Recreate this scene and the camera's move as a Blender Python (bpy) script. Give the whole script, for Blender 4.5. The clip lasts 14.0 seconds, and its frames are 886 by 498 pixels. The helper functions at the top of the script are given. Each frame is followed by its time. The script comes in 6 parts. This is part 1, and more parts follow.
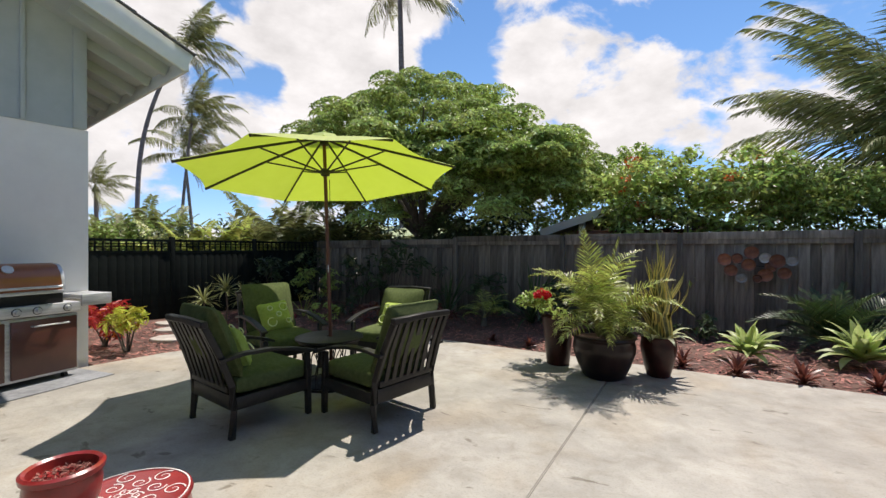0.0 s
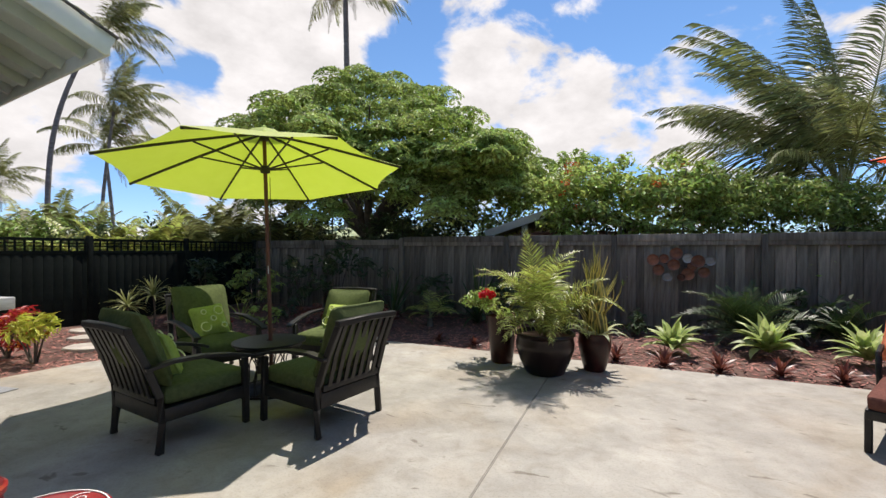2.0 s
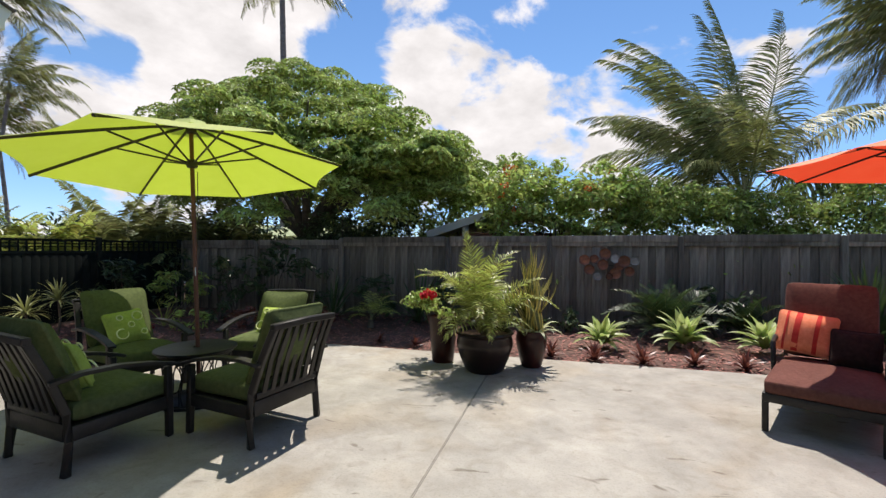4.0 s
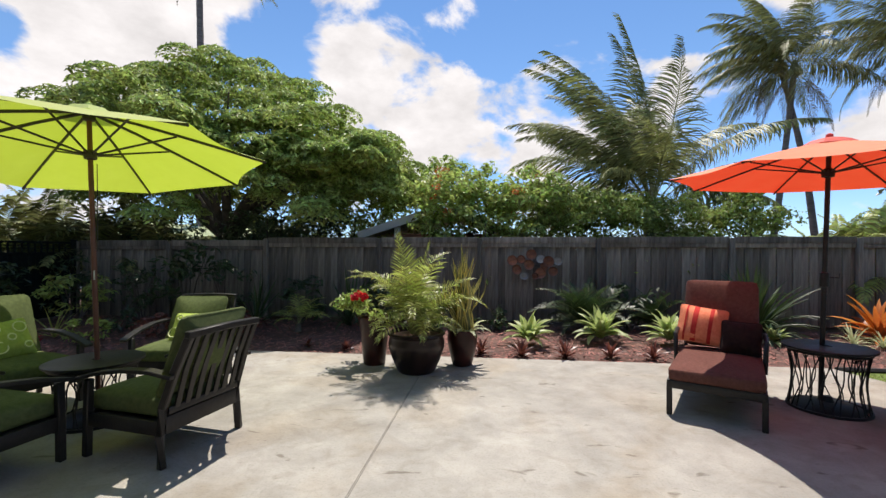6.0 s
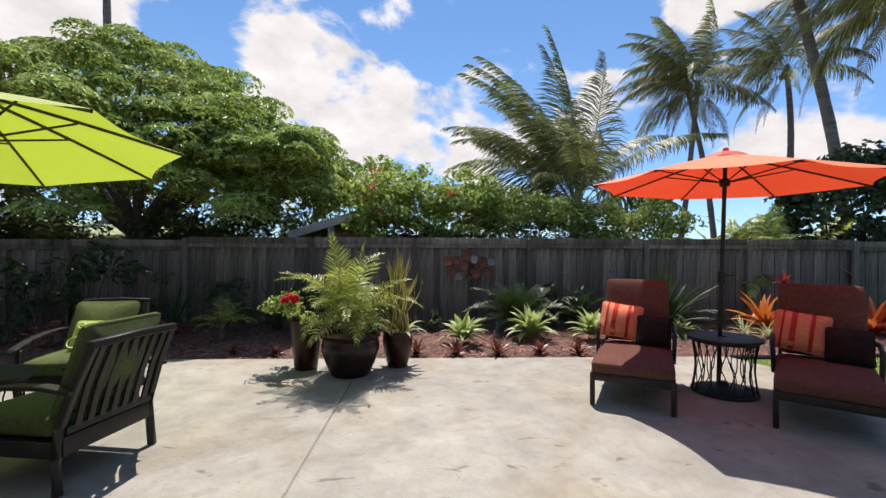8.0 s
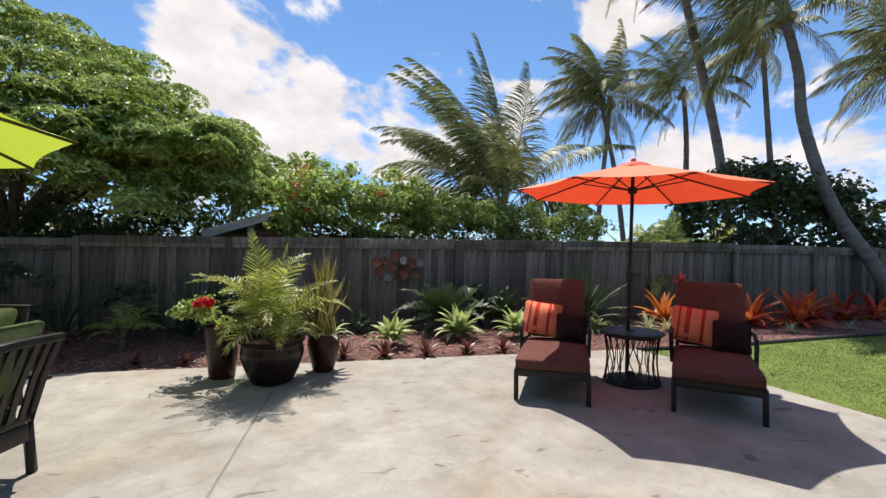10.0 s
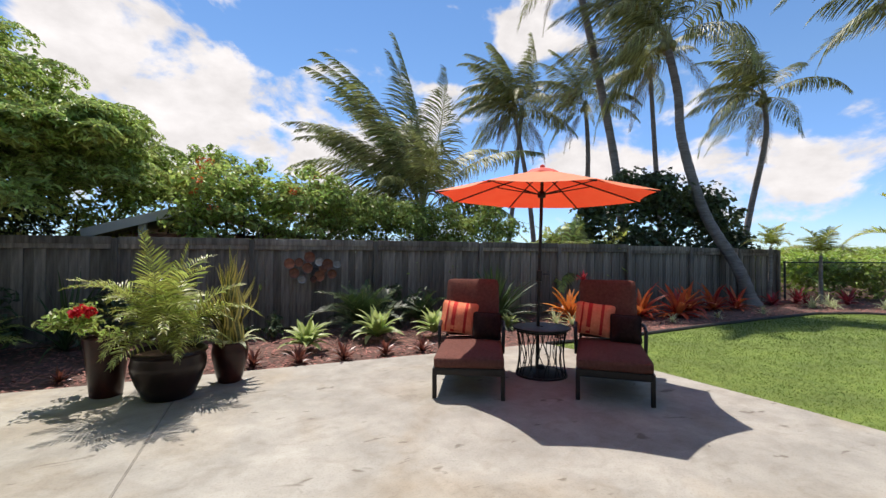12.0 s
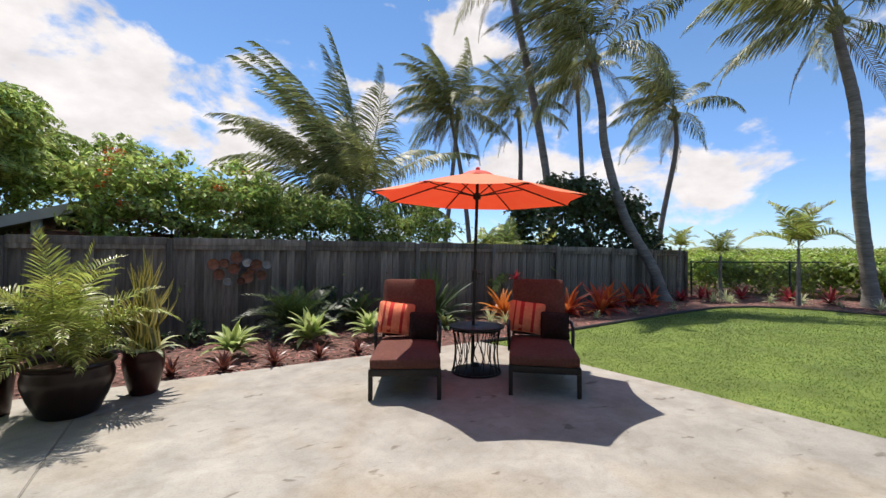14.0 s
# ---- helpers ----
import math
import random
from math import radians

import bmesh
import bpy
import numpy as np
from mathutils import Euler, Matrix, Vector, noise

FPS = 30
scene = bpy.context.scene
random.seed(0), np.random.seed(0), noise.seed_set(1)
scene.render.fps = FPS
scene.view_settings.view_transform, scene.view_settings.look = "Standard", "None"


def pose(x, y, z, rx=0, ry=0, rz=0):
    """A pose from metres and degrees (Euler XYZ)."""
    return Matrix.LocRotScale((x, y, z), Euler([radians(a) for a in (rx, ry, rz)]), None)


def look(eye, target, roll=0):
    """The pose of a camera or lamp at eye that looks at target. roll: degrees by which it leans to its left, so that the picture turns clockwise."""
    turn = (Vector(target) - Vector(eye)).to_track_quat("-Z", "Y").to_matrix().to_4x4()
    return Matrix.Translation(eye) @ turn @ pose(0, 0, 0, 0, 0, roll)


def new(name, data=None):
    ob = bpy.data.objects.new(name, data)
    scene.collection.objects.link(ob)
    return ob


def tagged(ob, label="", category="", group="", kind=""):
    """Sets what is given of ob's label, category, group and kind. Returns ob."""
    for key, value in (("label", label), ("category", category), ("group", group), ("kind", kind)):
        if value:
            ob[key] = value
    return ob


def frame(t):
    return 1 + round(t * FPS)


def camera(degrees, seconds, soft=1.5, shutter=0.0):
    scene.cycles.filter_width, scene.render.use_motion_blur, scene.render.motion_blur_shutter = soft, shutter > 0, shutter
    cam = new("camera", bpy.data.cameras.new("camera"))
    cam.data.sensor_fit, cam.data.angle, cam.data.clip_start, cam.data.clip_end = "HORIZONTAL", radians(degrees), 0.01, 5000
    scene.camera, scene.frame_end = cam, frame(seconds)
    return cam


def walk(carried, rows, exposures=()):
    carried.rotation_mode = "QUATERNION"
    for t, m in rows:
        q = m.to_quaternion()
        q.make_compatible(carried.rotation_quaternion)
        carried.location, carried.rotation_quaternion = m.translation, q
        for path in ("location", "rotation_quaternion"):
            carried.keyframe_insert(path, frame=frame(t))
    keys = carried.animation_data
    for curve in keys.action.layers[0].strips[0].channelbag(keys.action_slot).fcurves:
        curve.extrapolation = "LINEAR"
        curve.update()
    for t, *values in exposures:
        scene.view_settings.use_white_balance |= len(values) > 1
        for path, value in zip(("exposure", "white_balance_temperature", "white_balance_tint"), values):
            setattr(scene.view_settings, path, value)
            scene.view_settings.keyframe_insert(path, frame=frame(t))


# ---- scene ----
import functools

cam = camera(92.3, 14.0, soft=1.45)
PATH = [
    (0, pose(0, 0, 1.5, 90.00, -0.00, 30.90)),
    (0.5, pose(0, 0, 1.5, 90.06, 0.02, 29.55)),
    (1, pose(0, 0, 1.5, 90.08, -0.04, 27.59)),
    (1.5, pose(0, 0, 1.5, 90.07, -0.07, 25.61)),
    (2, pose(0, 0, 1.5, 90.09, -0.11, 23.68)),
    (2.5, pose(0, 0, 1.5, 90.13, -0.07, 21.68)),
    (3, pose(0, 0, 1.5, 90.14, -0.13, 19.77)),
    (5.5, pose(0, 0, 1.5, 90.29, -0.12, 9.10)),
    (6, pose(0, 0, 1.5, 90.33, -0.13, 6.67)),
    (6.5, pose(0, 0, 1.5, 90.35, -0.17, 4.45)),
    (7, pose(0, 0, 1.5, 90.41, -0.14, 2.34)),
    (7.5, pose(0, 0, 1.5, 90.43, -0.14, 0.04)),
    (8, pose(0, 0, 1.5, 90.44, -0.18, -1.98)),
    (10.5, pose(0, 0, 1.5, 90.65, -0.26, -14.20)),
    (11, pose(0, 0, 1.5, 90.68, -0.12, -16.96)),
    (11.5, pose(0, 0, 1.5, 90.72, -0.13, -19.79)),
    (12, pose(0, 0, 1.5, 90.77, -0.14, -22.43)),
    (12.5, pose(0, 0, 1.5, 90.83, -0.14, -25.02)),
    (13, pose(0, 0, 1.5, 90.84, -0.19, -27.97)),
    (13.5, pose(0, 0, 1.5, 90.83, -0.21, -29.88)),
    (14, pose(0, 0, 1.5, 90.83, -0.15, -30.93)),
]
walk(cam, PATH, [(0, 0.36, 6750, 14), (14, 0.36, 6750, 14)])

# ---------------------------------------------------------------- world, sun
SUN_TO = Vector((0.02, 0.437, 1.0)).normalized()
sun_data = bpy.data.lights.new("sun", "SUN")
sun_data.energy, sun_data.angle, sun_data.color = 5.0, radians(0.53), (1.0, 0.965, 0.90)
sun = new("sun", sun_data)
sun.matrix_world = look(SUN_TO * 60, (0, 0, 0))

world = bpy.data.worlds.new("sky")
scene.world = world
world.use_nodes = True
wn, wl = world.node_tree.nodes, world.node_tree.links
wn.clear()


def wnode(kind, **vals):
    n = wn.new(kind)
    for k, v in vals.items():
        n.inputs[k].default_value = v
    return n


def wmath(op, a, b=None):
    n = wn.new("ShaderNodeMath")
    n.operation = op
    for i, v in enumerate((a, b)):
        if v is None:
            continue
        if isinstance(v, (int, float)):
            n.inputs[i].default_value = v
        else:
            wl.new(v, n.inputs[i])
    return n.outputs[0]


sky = wn.new("ShaderNodeTexSky")
sky.sky_type, sky.sun_disc = "NISHITA", False
sky.sun_elevation, sky.sun_rotation = math.asin(SUN_TO.z), 0.0
sky.air_density, sky.dust_density, sky.ozone_density = 1.0, 0.0, 3.2
coord = wn.new("ShaderNodeTexCoord")
ray = coord.outputs["Generated"]
# trade-wind cumulus: broken noise, thicker in a few banks low over the trees, plus an unseen one overhead
sep = wn.new("ShaderNodeSeparateXYZ")
wl.new(ray, sep.inputs[0])
stretch = wn.new("ShaderNodeMapping")
stretch.inputs["Scale"].default_value = (1.0, 1.0, 1.7)
wl.new(ray, stretch.inputs[0])
puffs = wnode("ShaderNodeTexNoise", Scale=5.2, Detail=9.0, Roughness=0.56, Distortion=0.25)
wl.new(stretch.outputs[0], puffs.inputs["Vector"])
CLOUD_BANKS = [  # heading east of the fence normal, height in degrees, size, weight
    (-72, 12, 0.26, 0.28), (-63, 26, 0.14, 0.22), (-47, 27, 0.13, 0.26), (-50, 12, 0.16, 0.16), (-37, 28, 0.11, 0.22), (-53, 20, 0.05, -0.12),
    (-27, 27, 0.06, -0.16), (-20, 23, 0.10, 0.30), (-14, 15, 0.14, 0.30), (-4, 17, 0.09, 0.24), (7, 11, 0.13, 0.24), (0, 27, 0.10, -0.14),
    # the last bank, at 88 degrees, is out of view: added to whiten the fill
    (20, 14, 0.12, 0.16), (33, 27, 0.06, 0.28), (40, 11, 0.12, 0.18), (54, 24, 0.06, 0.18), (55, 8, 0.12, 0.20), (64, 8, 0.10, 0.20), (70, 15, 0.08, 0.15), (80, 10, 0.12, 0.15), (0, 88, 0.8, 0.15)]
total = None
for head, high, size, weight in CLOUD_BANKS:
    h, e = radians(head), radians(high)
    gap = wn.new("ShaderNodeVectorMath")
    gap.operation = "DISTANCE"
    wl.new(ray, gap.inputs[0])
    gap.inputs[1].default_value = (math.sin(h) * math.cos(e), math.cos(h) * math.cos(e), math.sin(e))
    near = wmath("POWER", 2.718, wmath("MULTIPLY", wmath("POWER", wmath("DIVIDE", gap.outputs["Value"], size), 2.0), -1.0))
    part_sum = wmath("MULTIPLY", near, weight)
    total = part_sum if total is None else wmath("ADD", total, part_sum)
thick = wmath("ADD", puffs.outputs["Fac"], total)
edge = wn.new("ShaderNodeMapRange")
edge.interpolation_type = "SMOOTHSTEP"
edge.inputs["From Min"].default_value, edge.inputs["From Max"].default_value = 0.60, 0.72
wl.new(thick, edge.inputs["Value"])
shade = wnode("ShaderNodeTexNoise", Scale=9.0, Detail=6.0, Roughness=0.6)
wl.new(stretch.outputs[0], shade.inputs["Vector"])
cloud_tone = wn.new("ShaderNodeMapRange")
cloud_tone.inputs["From Min"].default_value, cloud_tone.inputs["From Max"].default_value = 0.3, 0.7
cloud_tone.inputs["To Min"].default_value, cloud_tone.inputs["To Max"].default_value = 0.60, 0.82
wl.new(shade.outputs["Fac"], cloud_tone.inputs["Value"])
cloud = wn.new("ShaderNodeBackground")
cloud.inputs["Color"].default_value = (0.985, 0.985, 0.99, 1)
wl.new(cloud_tone.outputs[0], cloud.inputs["Strength"])
blue = wn.new("ShaderNodeBackground")
blue.inputs["Strength"].default_value = 0.126
deep = wn.new("ShaderNodeHueSaturation")
deep.inputs["Saturation"].default_value = 1.14
deep.inputs["Hue"].default_value = 0.5
wl.new(sky.outputs[0], deep.inputs["Color"])
low_air = wn.new("ShaderNodeMapRange")
low_air.inputs["From Min"].default_value, low_air.inputs["From Max"].default_value = 0.0, 0.35
wl.new(sep.outputs["Z"], low_air.inputs["Value"])
tint = wn.new("ShaderNodeMix")
tint.data_type = "RGBA"
tint.inputs["A"].default_value, tint.inputs["B"].default_value = (0.56, 0.76, 1.14, 1), (1, 1, 1, 1)
wl.new(low_air.outputs[0], tint.inputs["Factor"])
hazed = wn.new("ShaderNodeMix")
hazed.data_type, hazed.blend_type = "RGBA", "MULTIPLY"
hazed.inputs["Factor"].default_value = 1.0
wl.new(deep.outputs[0], hazed.inputs["A"])
wl.new(tint.outputs["Result"], hazed.inputs["B"])
wl.new(hazed.outputs["Result"], blue.inputs["Color"])
mix = wn.new("ShaderNodeMixShader")
wl.new(edge.outputs[0], mix.inputs[0])
wl.new(blue.outputs[0], mix.inputs[1])
wl.new(cloud.outputs[0], mix.inputs[2])
out = wn.new("ShaderNodeOutputWorld")
wl.new(mix.outputs[0], out.inputs[0])

# ---------------------------------------------------------------- materials


def material(name, c1, c2, scale=6.0, rough=0.6, metal=0.0, bump=0.15, bump_scale=None, trans=0.0, vary=0.0, by="island",
             big=0.25, big_scale=None, lean=(1, 1, 1), spec=0.5, coat=0.0, hue=0.0, through_tone=None):
    """Two tones mixed by fine noise, a broad second noise over them, grain relief, and a change from piece to piece."""
    m = bpy.data.materials.new(name)
    m.use_nodes = True
    nt = m.node_tree
    nd, lk = nt.nodes, nt.links
    bsdf = nd["Principled BSDF"]
    tc = nd.new("ShaderNodeTexCoord")
    mp = nd.new("ShaderNodeMapping")
    mp.inputs["Scale"].default_value = lean
    lk.new(tc.outputs["Object"], mp.inputs[0])
    n1 = nd.new("ShaderNodeTexNoise")
    n1.inputs["Scale"].default_value, n1.inputs["Detail"].default_value, n1.inputs["Roughness"].default_value = scale, 7, 0.62
    lk.new(mp.outputs[0], n1.inputs["Vector"])
    ramp = nd.new("ShaderNodeValToRGB")
    ramp.color_ramp.elements[0].position, ramp.color_ramp.elements[1].position = 0.33, 0.68
    ramp.color_ramp.elements[0].color, ramp.color_ramp.elements[1].color = (*c1, 1), (*c2, 1)
    lk.new(n1.outputs["Fac"], ramp.inputs[0])
    n2 = nd.new("ShaderNodeTexNoise")
    n2.inputs["Scale"].default_value, n2.inputs["Detail"].default_value = big_scale or scale / 7, 4
    lk.new(mp.outputs[0], n2.inputs["Vector"])
    val = nd.new("ShaderNodeMapRange")
    val.inputs["From Min"].default_value, val.inputs["From Max"].default_value = 0.3, 0.7
    val.inputs["To Min"].default_value, val.inputs["To Max"].default_value = 1 - big, 1 + big
    lk.new(n2.outputs["Fac"], val.inputs["Value"])
    hs = nd.new("ShaderNodeHueSaturation")
    lk.new(ramp.outputs[0], hs.inputs["Color"])
    value = val.outputs[0]
    if vary:
        if by == "island":
            rnd = nd.new("ShaderNodeNewGeometry").outputs["Random Per Island"]
        else:
            rnd = nd.new("ShaderNodeObjectInfo").outputs["Random"]
        v2 = nd.new("ShaderNodeMapRange")
        v2.inputs["To Min"].default_value, v2.inputs["To Max"].default_value = 1 - vary, 1 + vary
        lk.new(rnd, v2.inputs["Value"])
        mul = nd.new("ShaderNodeMath")
        mul.operation = "MULTIPLY"
        lk.new(value, mul.inputs[0])
        lk.new(v2.outputs[0], mul.inputs[1])
        value = mul.outputs[0]
        if hue:
            h2 = nd.new("ShaderNodeMapRange")
            h2.inputs["To Min"].default_value, h2.inputs["To Max"].default_value = 0.5 - hue, 0.5 + hue
            lk.new(rnd, h2.inputs["Value"])
            lk.new(h2.outputs[0], hs.inputs["Hue"])
    lk.new(value, hs.inputs["Value"])
    lk.new(hs.outputs[0], bsdf.inputs["Base Color"])
    bsdf.inputs["Roughness"].default_value, bsdf.inputs["Metallic"].default_value = rough, metal
    bsdf.inputs["Specular IOR Level"].default_value, bsdf.inputs["Coat Weight"].default_value = spec, coat
    if bump:
        n3 = nd.new("ShaderNodeTexNoise")
        n3.inputs["Scale"].default_value, n3.inputs["Detail"].default_value = bump_scale or scale * 4, 8
        lk.new(mp.outputs[0], n3.inputs["Vector"])
        bp = nd.new("ShaderNodeBump")
        bp.inputs["Strength"].default_value, bp.inputs["Distance"].default_value = bump, 0.02
        lk.new(n3.outputs["Fac"], bp.inputs["Height"])
        lk.new(bp.outputs[0], bsdf.inputs["Normal"])
    if trans:
        tr = nd.new("ShaderNodeBsdfTranslucent")
        if through_tone:
            tr.inputs["Color"].default_value = (*through_tone, 1)
        else:
            lk.new(hs.outputs[0], tr.inputs["Color"])
        mx = nd.new("ShaderNodeMixShader")
        mx.inputs[0].default_value = trans
        lk.new(bsdf.outputs[0], mx.inputs[1])
        lk.new(tr.outputs[0], mx.inputs[2])
        lk.new(mx.outputs[0], nd["Material Output"].inputs["Surface"])
    return m


def concrete():
    """Trowelled patio concrete: warm grey, cloudy, with brown bleeding, fine sand grain and scattered dark scuffs."""
    m = material("patio_concrete", (0.26, 0.245, 0.212), (0.372, 0.353, 0.308), scale=2.3, rough=0.68, bump=0.22, bump_scale=26, big=0.16, big_scale=0.45, spec=0.35)
    nd, lk = m.node_tree.nodes, m.node_tree.links
    bsdf = nd["Principled BSDF"]
    last = bsdf.inputs["Base Color"].links[0].from_socket
    tc = nd.new("ShaderNodeTexCoord")

    def layer(last, scale, lo, hi, tone, amount, detail=6.0, lean=(1, 1, 1), distort=0.0):
        mp = nd.new("ShaderNodeMapping")
        mp.inputs["Scale"].default_value = lean
        mp.inputs["Location"].default_value = (scale, 2 * scale, 0)
        lk.new(tc.outputs["Object"], mp.inputs[0])
        n = nd.new("ShaderNodeTexNoise")
        n.inputs["Scale"].default_value, n.inputs["Detail"].default_value, n.inputs["Distortion"].default_value = scale, detail, distort
        lk.new(mp.outputs[0], n.inputs["Vector"])
        r = nd.new("ShaderNodeMapRange")
        r.inputs["From Min"].default_value, r.inputs["From Max"].default_value = lo, hi
        r.inputs["To Max"].default_value = amount
        lk.new(n.outputs["Fac"], r.inputs["Value"])
        x = nd.new("ShaderNodeMix")
        x.data_type = "RGBA"
        x.blend_type = "MULTIPLY"
        lk.new(r.outputs[0], x.inputs["Factor"])
        lk.new(last, x.inputs["A"])
        x.inputs["B"].default_value = (*tone, 1)
        return x.outputs["Result"]

    last = layer(last, 0.8, 0.50, 0.72, (0.93, 0.82, 0.68), 0.8, 8.0, distort=0.8)
    last = layer(last, 4.2, 0.50, 0.68, (0.84, 0.82, 0.79), 0.7, 9.0, (1.0, 1.15, 1.0), 1.6)
    last = layer(last, 1.7, 0.52, 0.70, (0.86, 0.84, 0.82), 0.7, 7.0, (1.3, 1.0, 1.0), 2.0)
    last = layer(last, 3.3, 0.66, 0.71, (0.42, 0.38, 0.33), 0.75, 3.0, (1.0, 1.9, 1.0), 0.6)
    last = layer(last, 60.0, 0.50, 0.75, (0.70, 0.68, 0.65), 0.55, 3.0)
    lk.new(last, bsdf.inputs["Base Color"])
    return m


CONCRETE = concrete()
SOIL = material("soil", (0.07, 0.037, 0.028), (0.15, 0.08, 0.06), scale=9, rough=0.95, bump=0.5)
MULCH = material("mulch_chip", (0.15, 0.058, 0.045), (0.34, 0.15, 0.12), scale=9, rough=0.9, vary=0.55, bump=0.2)
GRASS = material("lawn_blade", (0.080, 0.135, 0.013), (0.155, 0.205, 0.028), scale=1.2, rough=0.6, vary=0.35, trans=0.32, bump=0, big=0.25, big_scale=0.5, hue=0.018, spec=0.3)
TURF = material("lawn_thatch", (0.085, 0.135, 0.017), (0.145, 0.195, 0.032), scale=9, rough=0.9, bump=0.4)
FENCE_WOOD = material("weathered_board", (0.105, 0.090, 0.070), (0.265, 0.232, 0.188), scale=5, rough=0.9, vary=0.34, by="object", lean=(3, 3, 0.35), bump=0.4, bump_scale=30, spec=0.2, big=0.4, big_scale=0.9)
DARK_FENCE = material("dark_green_paint", (0.006, 0.009, 0.008), (0.012, 0.017, 0.015), scale=5, rough=0.85, vary=0.25, by="object", bump=0.1, spec=0.12)
STUCCO = material("house_lower_paint", (0.83, 0.805, 0.74), (0.88, 0.855, 0.79), scale=4, rough=0.75, bump=0.08, bump_scale=60, big=0.04)
SIDING = material("sage_siding", (0.42, 0.46, 0.43), (0.48, 0.52, 0.485), scale=3, rough=0.65, bump=0.06, bump_scale=40, big=0.06)
TRIM = material("cream_trim", (0.66, 0.67, 0.61), (0.74, 0.75, 0.69), scale=4, rough=0.5, bump=0.05, big=0.05)
SHINGLE = material("roof_shingle", (0.045, 0.045, 0.045), (0.10, 0.098, 0.095), scale=14, rough=0.9, vary=0.3, bump=0.4)
DARK_WOOD = material("dark_chair_paint", (0.011, 0.010, 0.009), (0.024, 0.021, 0.019), scale=12, rough=0.45, bump=0.1, spec=0.35)
GREEN_CLOTH = material("moss_cushion", (0.070, 0.090, 0.034), (0.105, 0.128, 0.050), scale=30, rough=0.95, bump=0.25, bump_scale=320, big=0.15, big_scale=2, spec=0.15)
LIME_CLOTH = material("lime_pillow", (0.29, 0.37, 0.075), (0.37, 0.45, 0.115), scale=30, rough=0.95, bump=0.2, bump_scale=300, big=0.1, spec=0.15)
PALE_CLOTH = material("pillow_motif", (0.62, 0.66, 0.35), (0.7, 0.73, 0.42), scale=30, rough=0.95, bump=0.1, spec=0.2)
LIME_CANOPY = material("lime_canopy", (0.62, 0.69, 0.25), (0.69, 0.76, 0.31), scale=3, rough=0.8, trans=0.46, bump=0.06, bump_scale=200, big=0.06, spec=0.3, through_tone=(0.43, 0.56, 0.03))
RED_CANOPY = material("orange_red_canopy", (0.90, 0.25, 0.10), (0.93, 0.31, 0.14), scale=3, rough=0.6, trans=0.28, bump=0.06, bump_scale=200, big=0.06, spec=0.55, through_tone=(0.97, 0.040, 0.016))
RED_CAP = material("red_cap_cloth", (0.72, 0.085, 0.055), (0.80, 0.12, 0.08), scale=6, rough=0.7, trans=0.2, bump=0.06, bump_scale=200, big=0.08)
POLE_WOOD = material("reddish_pole", (0.075, 0.022, 0.013), (0.15, 0.05, 0.028), scale=8, rough=0.4, lean=(3, 3, 0.3), bump=0.1)
RIB = material("dark_rib", (0.02, 0.018, 0.012), (0.045, 0.038, 0.025), scale=8, rough=0.5, bump=0.05)
BLACK_METAL = material("black_metal", (0.010, 0.009, 0.009), (0.022, 0.020, 0.019), scale=20, rough=0.45, metal=0.3, bump=0.08)
BROWN_CLOTH = material("chestnut_cushion", (0.105, 0.043, 0.033), (0.15, 0.066, 0.052), scale=30, rough=0.95, bump=0.25, bump_scale=320, big=0.12, big_scale=2, spec=0.15)
DARK_CLOTH = material("dark_brown_pillow", (0.018, 0.009, 0.008), (0.034, 0.018, 0.015), scale=30, rough=0.95, bump=0.2, bump_scale=300, spec=0.2)
CORAL = material("coral_pillow", (0.70, 0.20, 0.10), (0.80, 0.27, 0.15), scale=30, rough=0.95, bump=0.2, bump_scale=300, big=0.1, spec=0.2)
CRIMSON = material("crimson_stripe", (0.42, 0.03, 0.025), (0.52, 0.05, 0.04), scale=30, rough=0.95, bump=0.2, bump_scale=300, spec=0.2)
GLAZE = material("brown_black_glaze", (0.008, 0.005, 0.004), (0.022, 0.010, 0.008), scale=5, rough=0.3, bump=0.08, spec=0.3, coat=0.05, lean=(1, 1, 0.6))
GLAZE_RED = material("oxblood_glaze", (0.016, 0.005, 0.004), (0.058, 0.014, 0.010), scale=5, rough=0.3, bump=0.08, spec=0.3, coat=0.05)
RED_GLAZE = material("red_glaze", (0.20, 0.014, 0.014), (0.32, 0.030, 0.026), scale=7, rough=0.3, bump=0.1, coat=0.25)
STEEL = material("brushed_steel", (0.48, 0.48, 0.475), (0.60, 0.60, 0.59), scale=20, rough=0.45, metal=0.5, lean=(1, 1, 12), bump=0.03)
COPPER_LID = material("copper_enamel", (0.26, 0.085, 0.036), (0.34, 0.12, 0.052), scale=4, rough=0.32, metal=0.4, bump=0.02, coat=0.3, big=0.1)
DOOR_BROWN = material("brown_enamel", (0.085, 0.030, 0.020), (0.115, 0.042, 0.028), scale=4, rough=0.35, bump=0.02, coat=0.2)
RUBBER = material("black_rubber", (0.012, 0.012, 0.012), (0.025, 0.025, 0.025), scale=30, rough=0.8)
MAT_GREY = material("grey_mat", (0.16, 0.165, 0.17), (0.23, 0.235, 0.24), scale=20, rough=0.85, bump=0.3)
STONE = material("stepping_stone", (0.30, 0.27, 0.23), (0.44, 0.40, 0.35), scale=7, rough=0.9, bump=0.4)
BARK = material("tree_bark", (0.055, 0.045, 0.036), (0.13, 0.11, 0.09), scale=6, rough=0.95, bump=0.6, lean=(1, 1, 0.4))
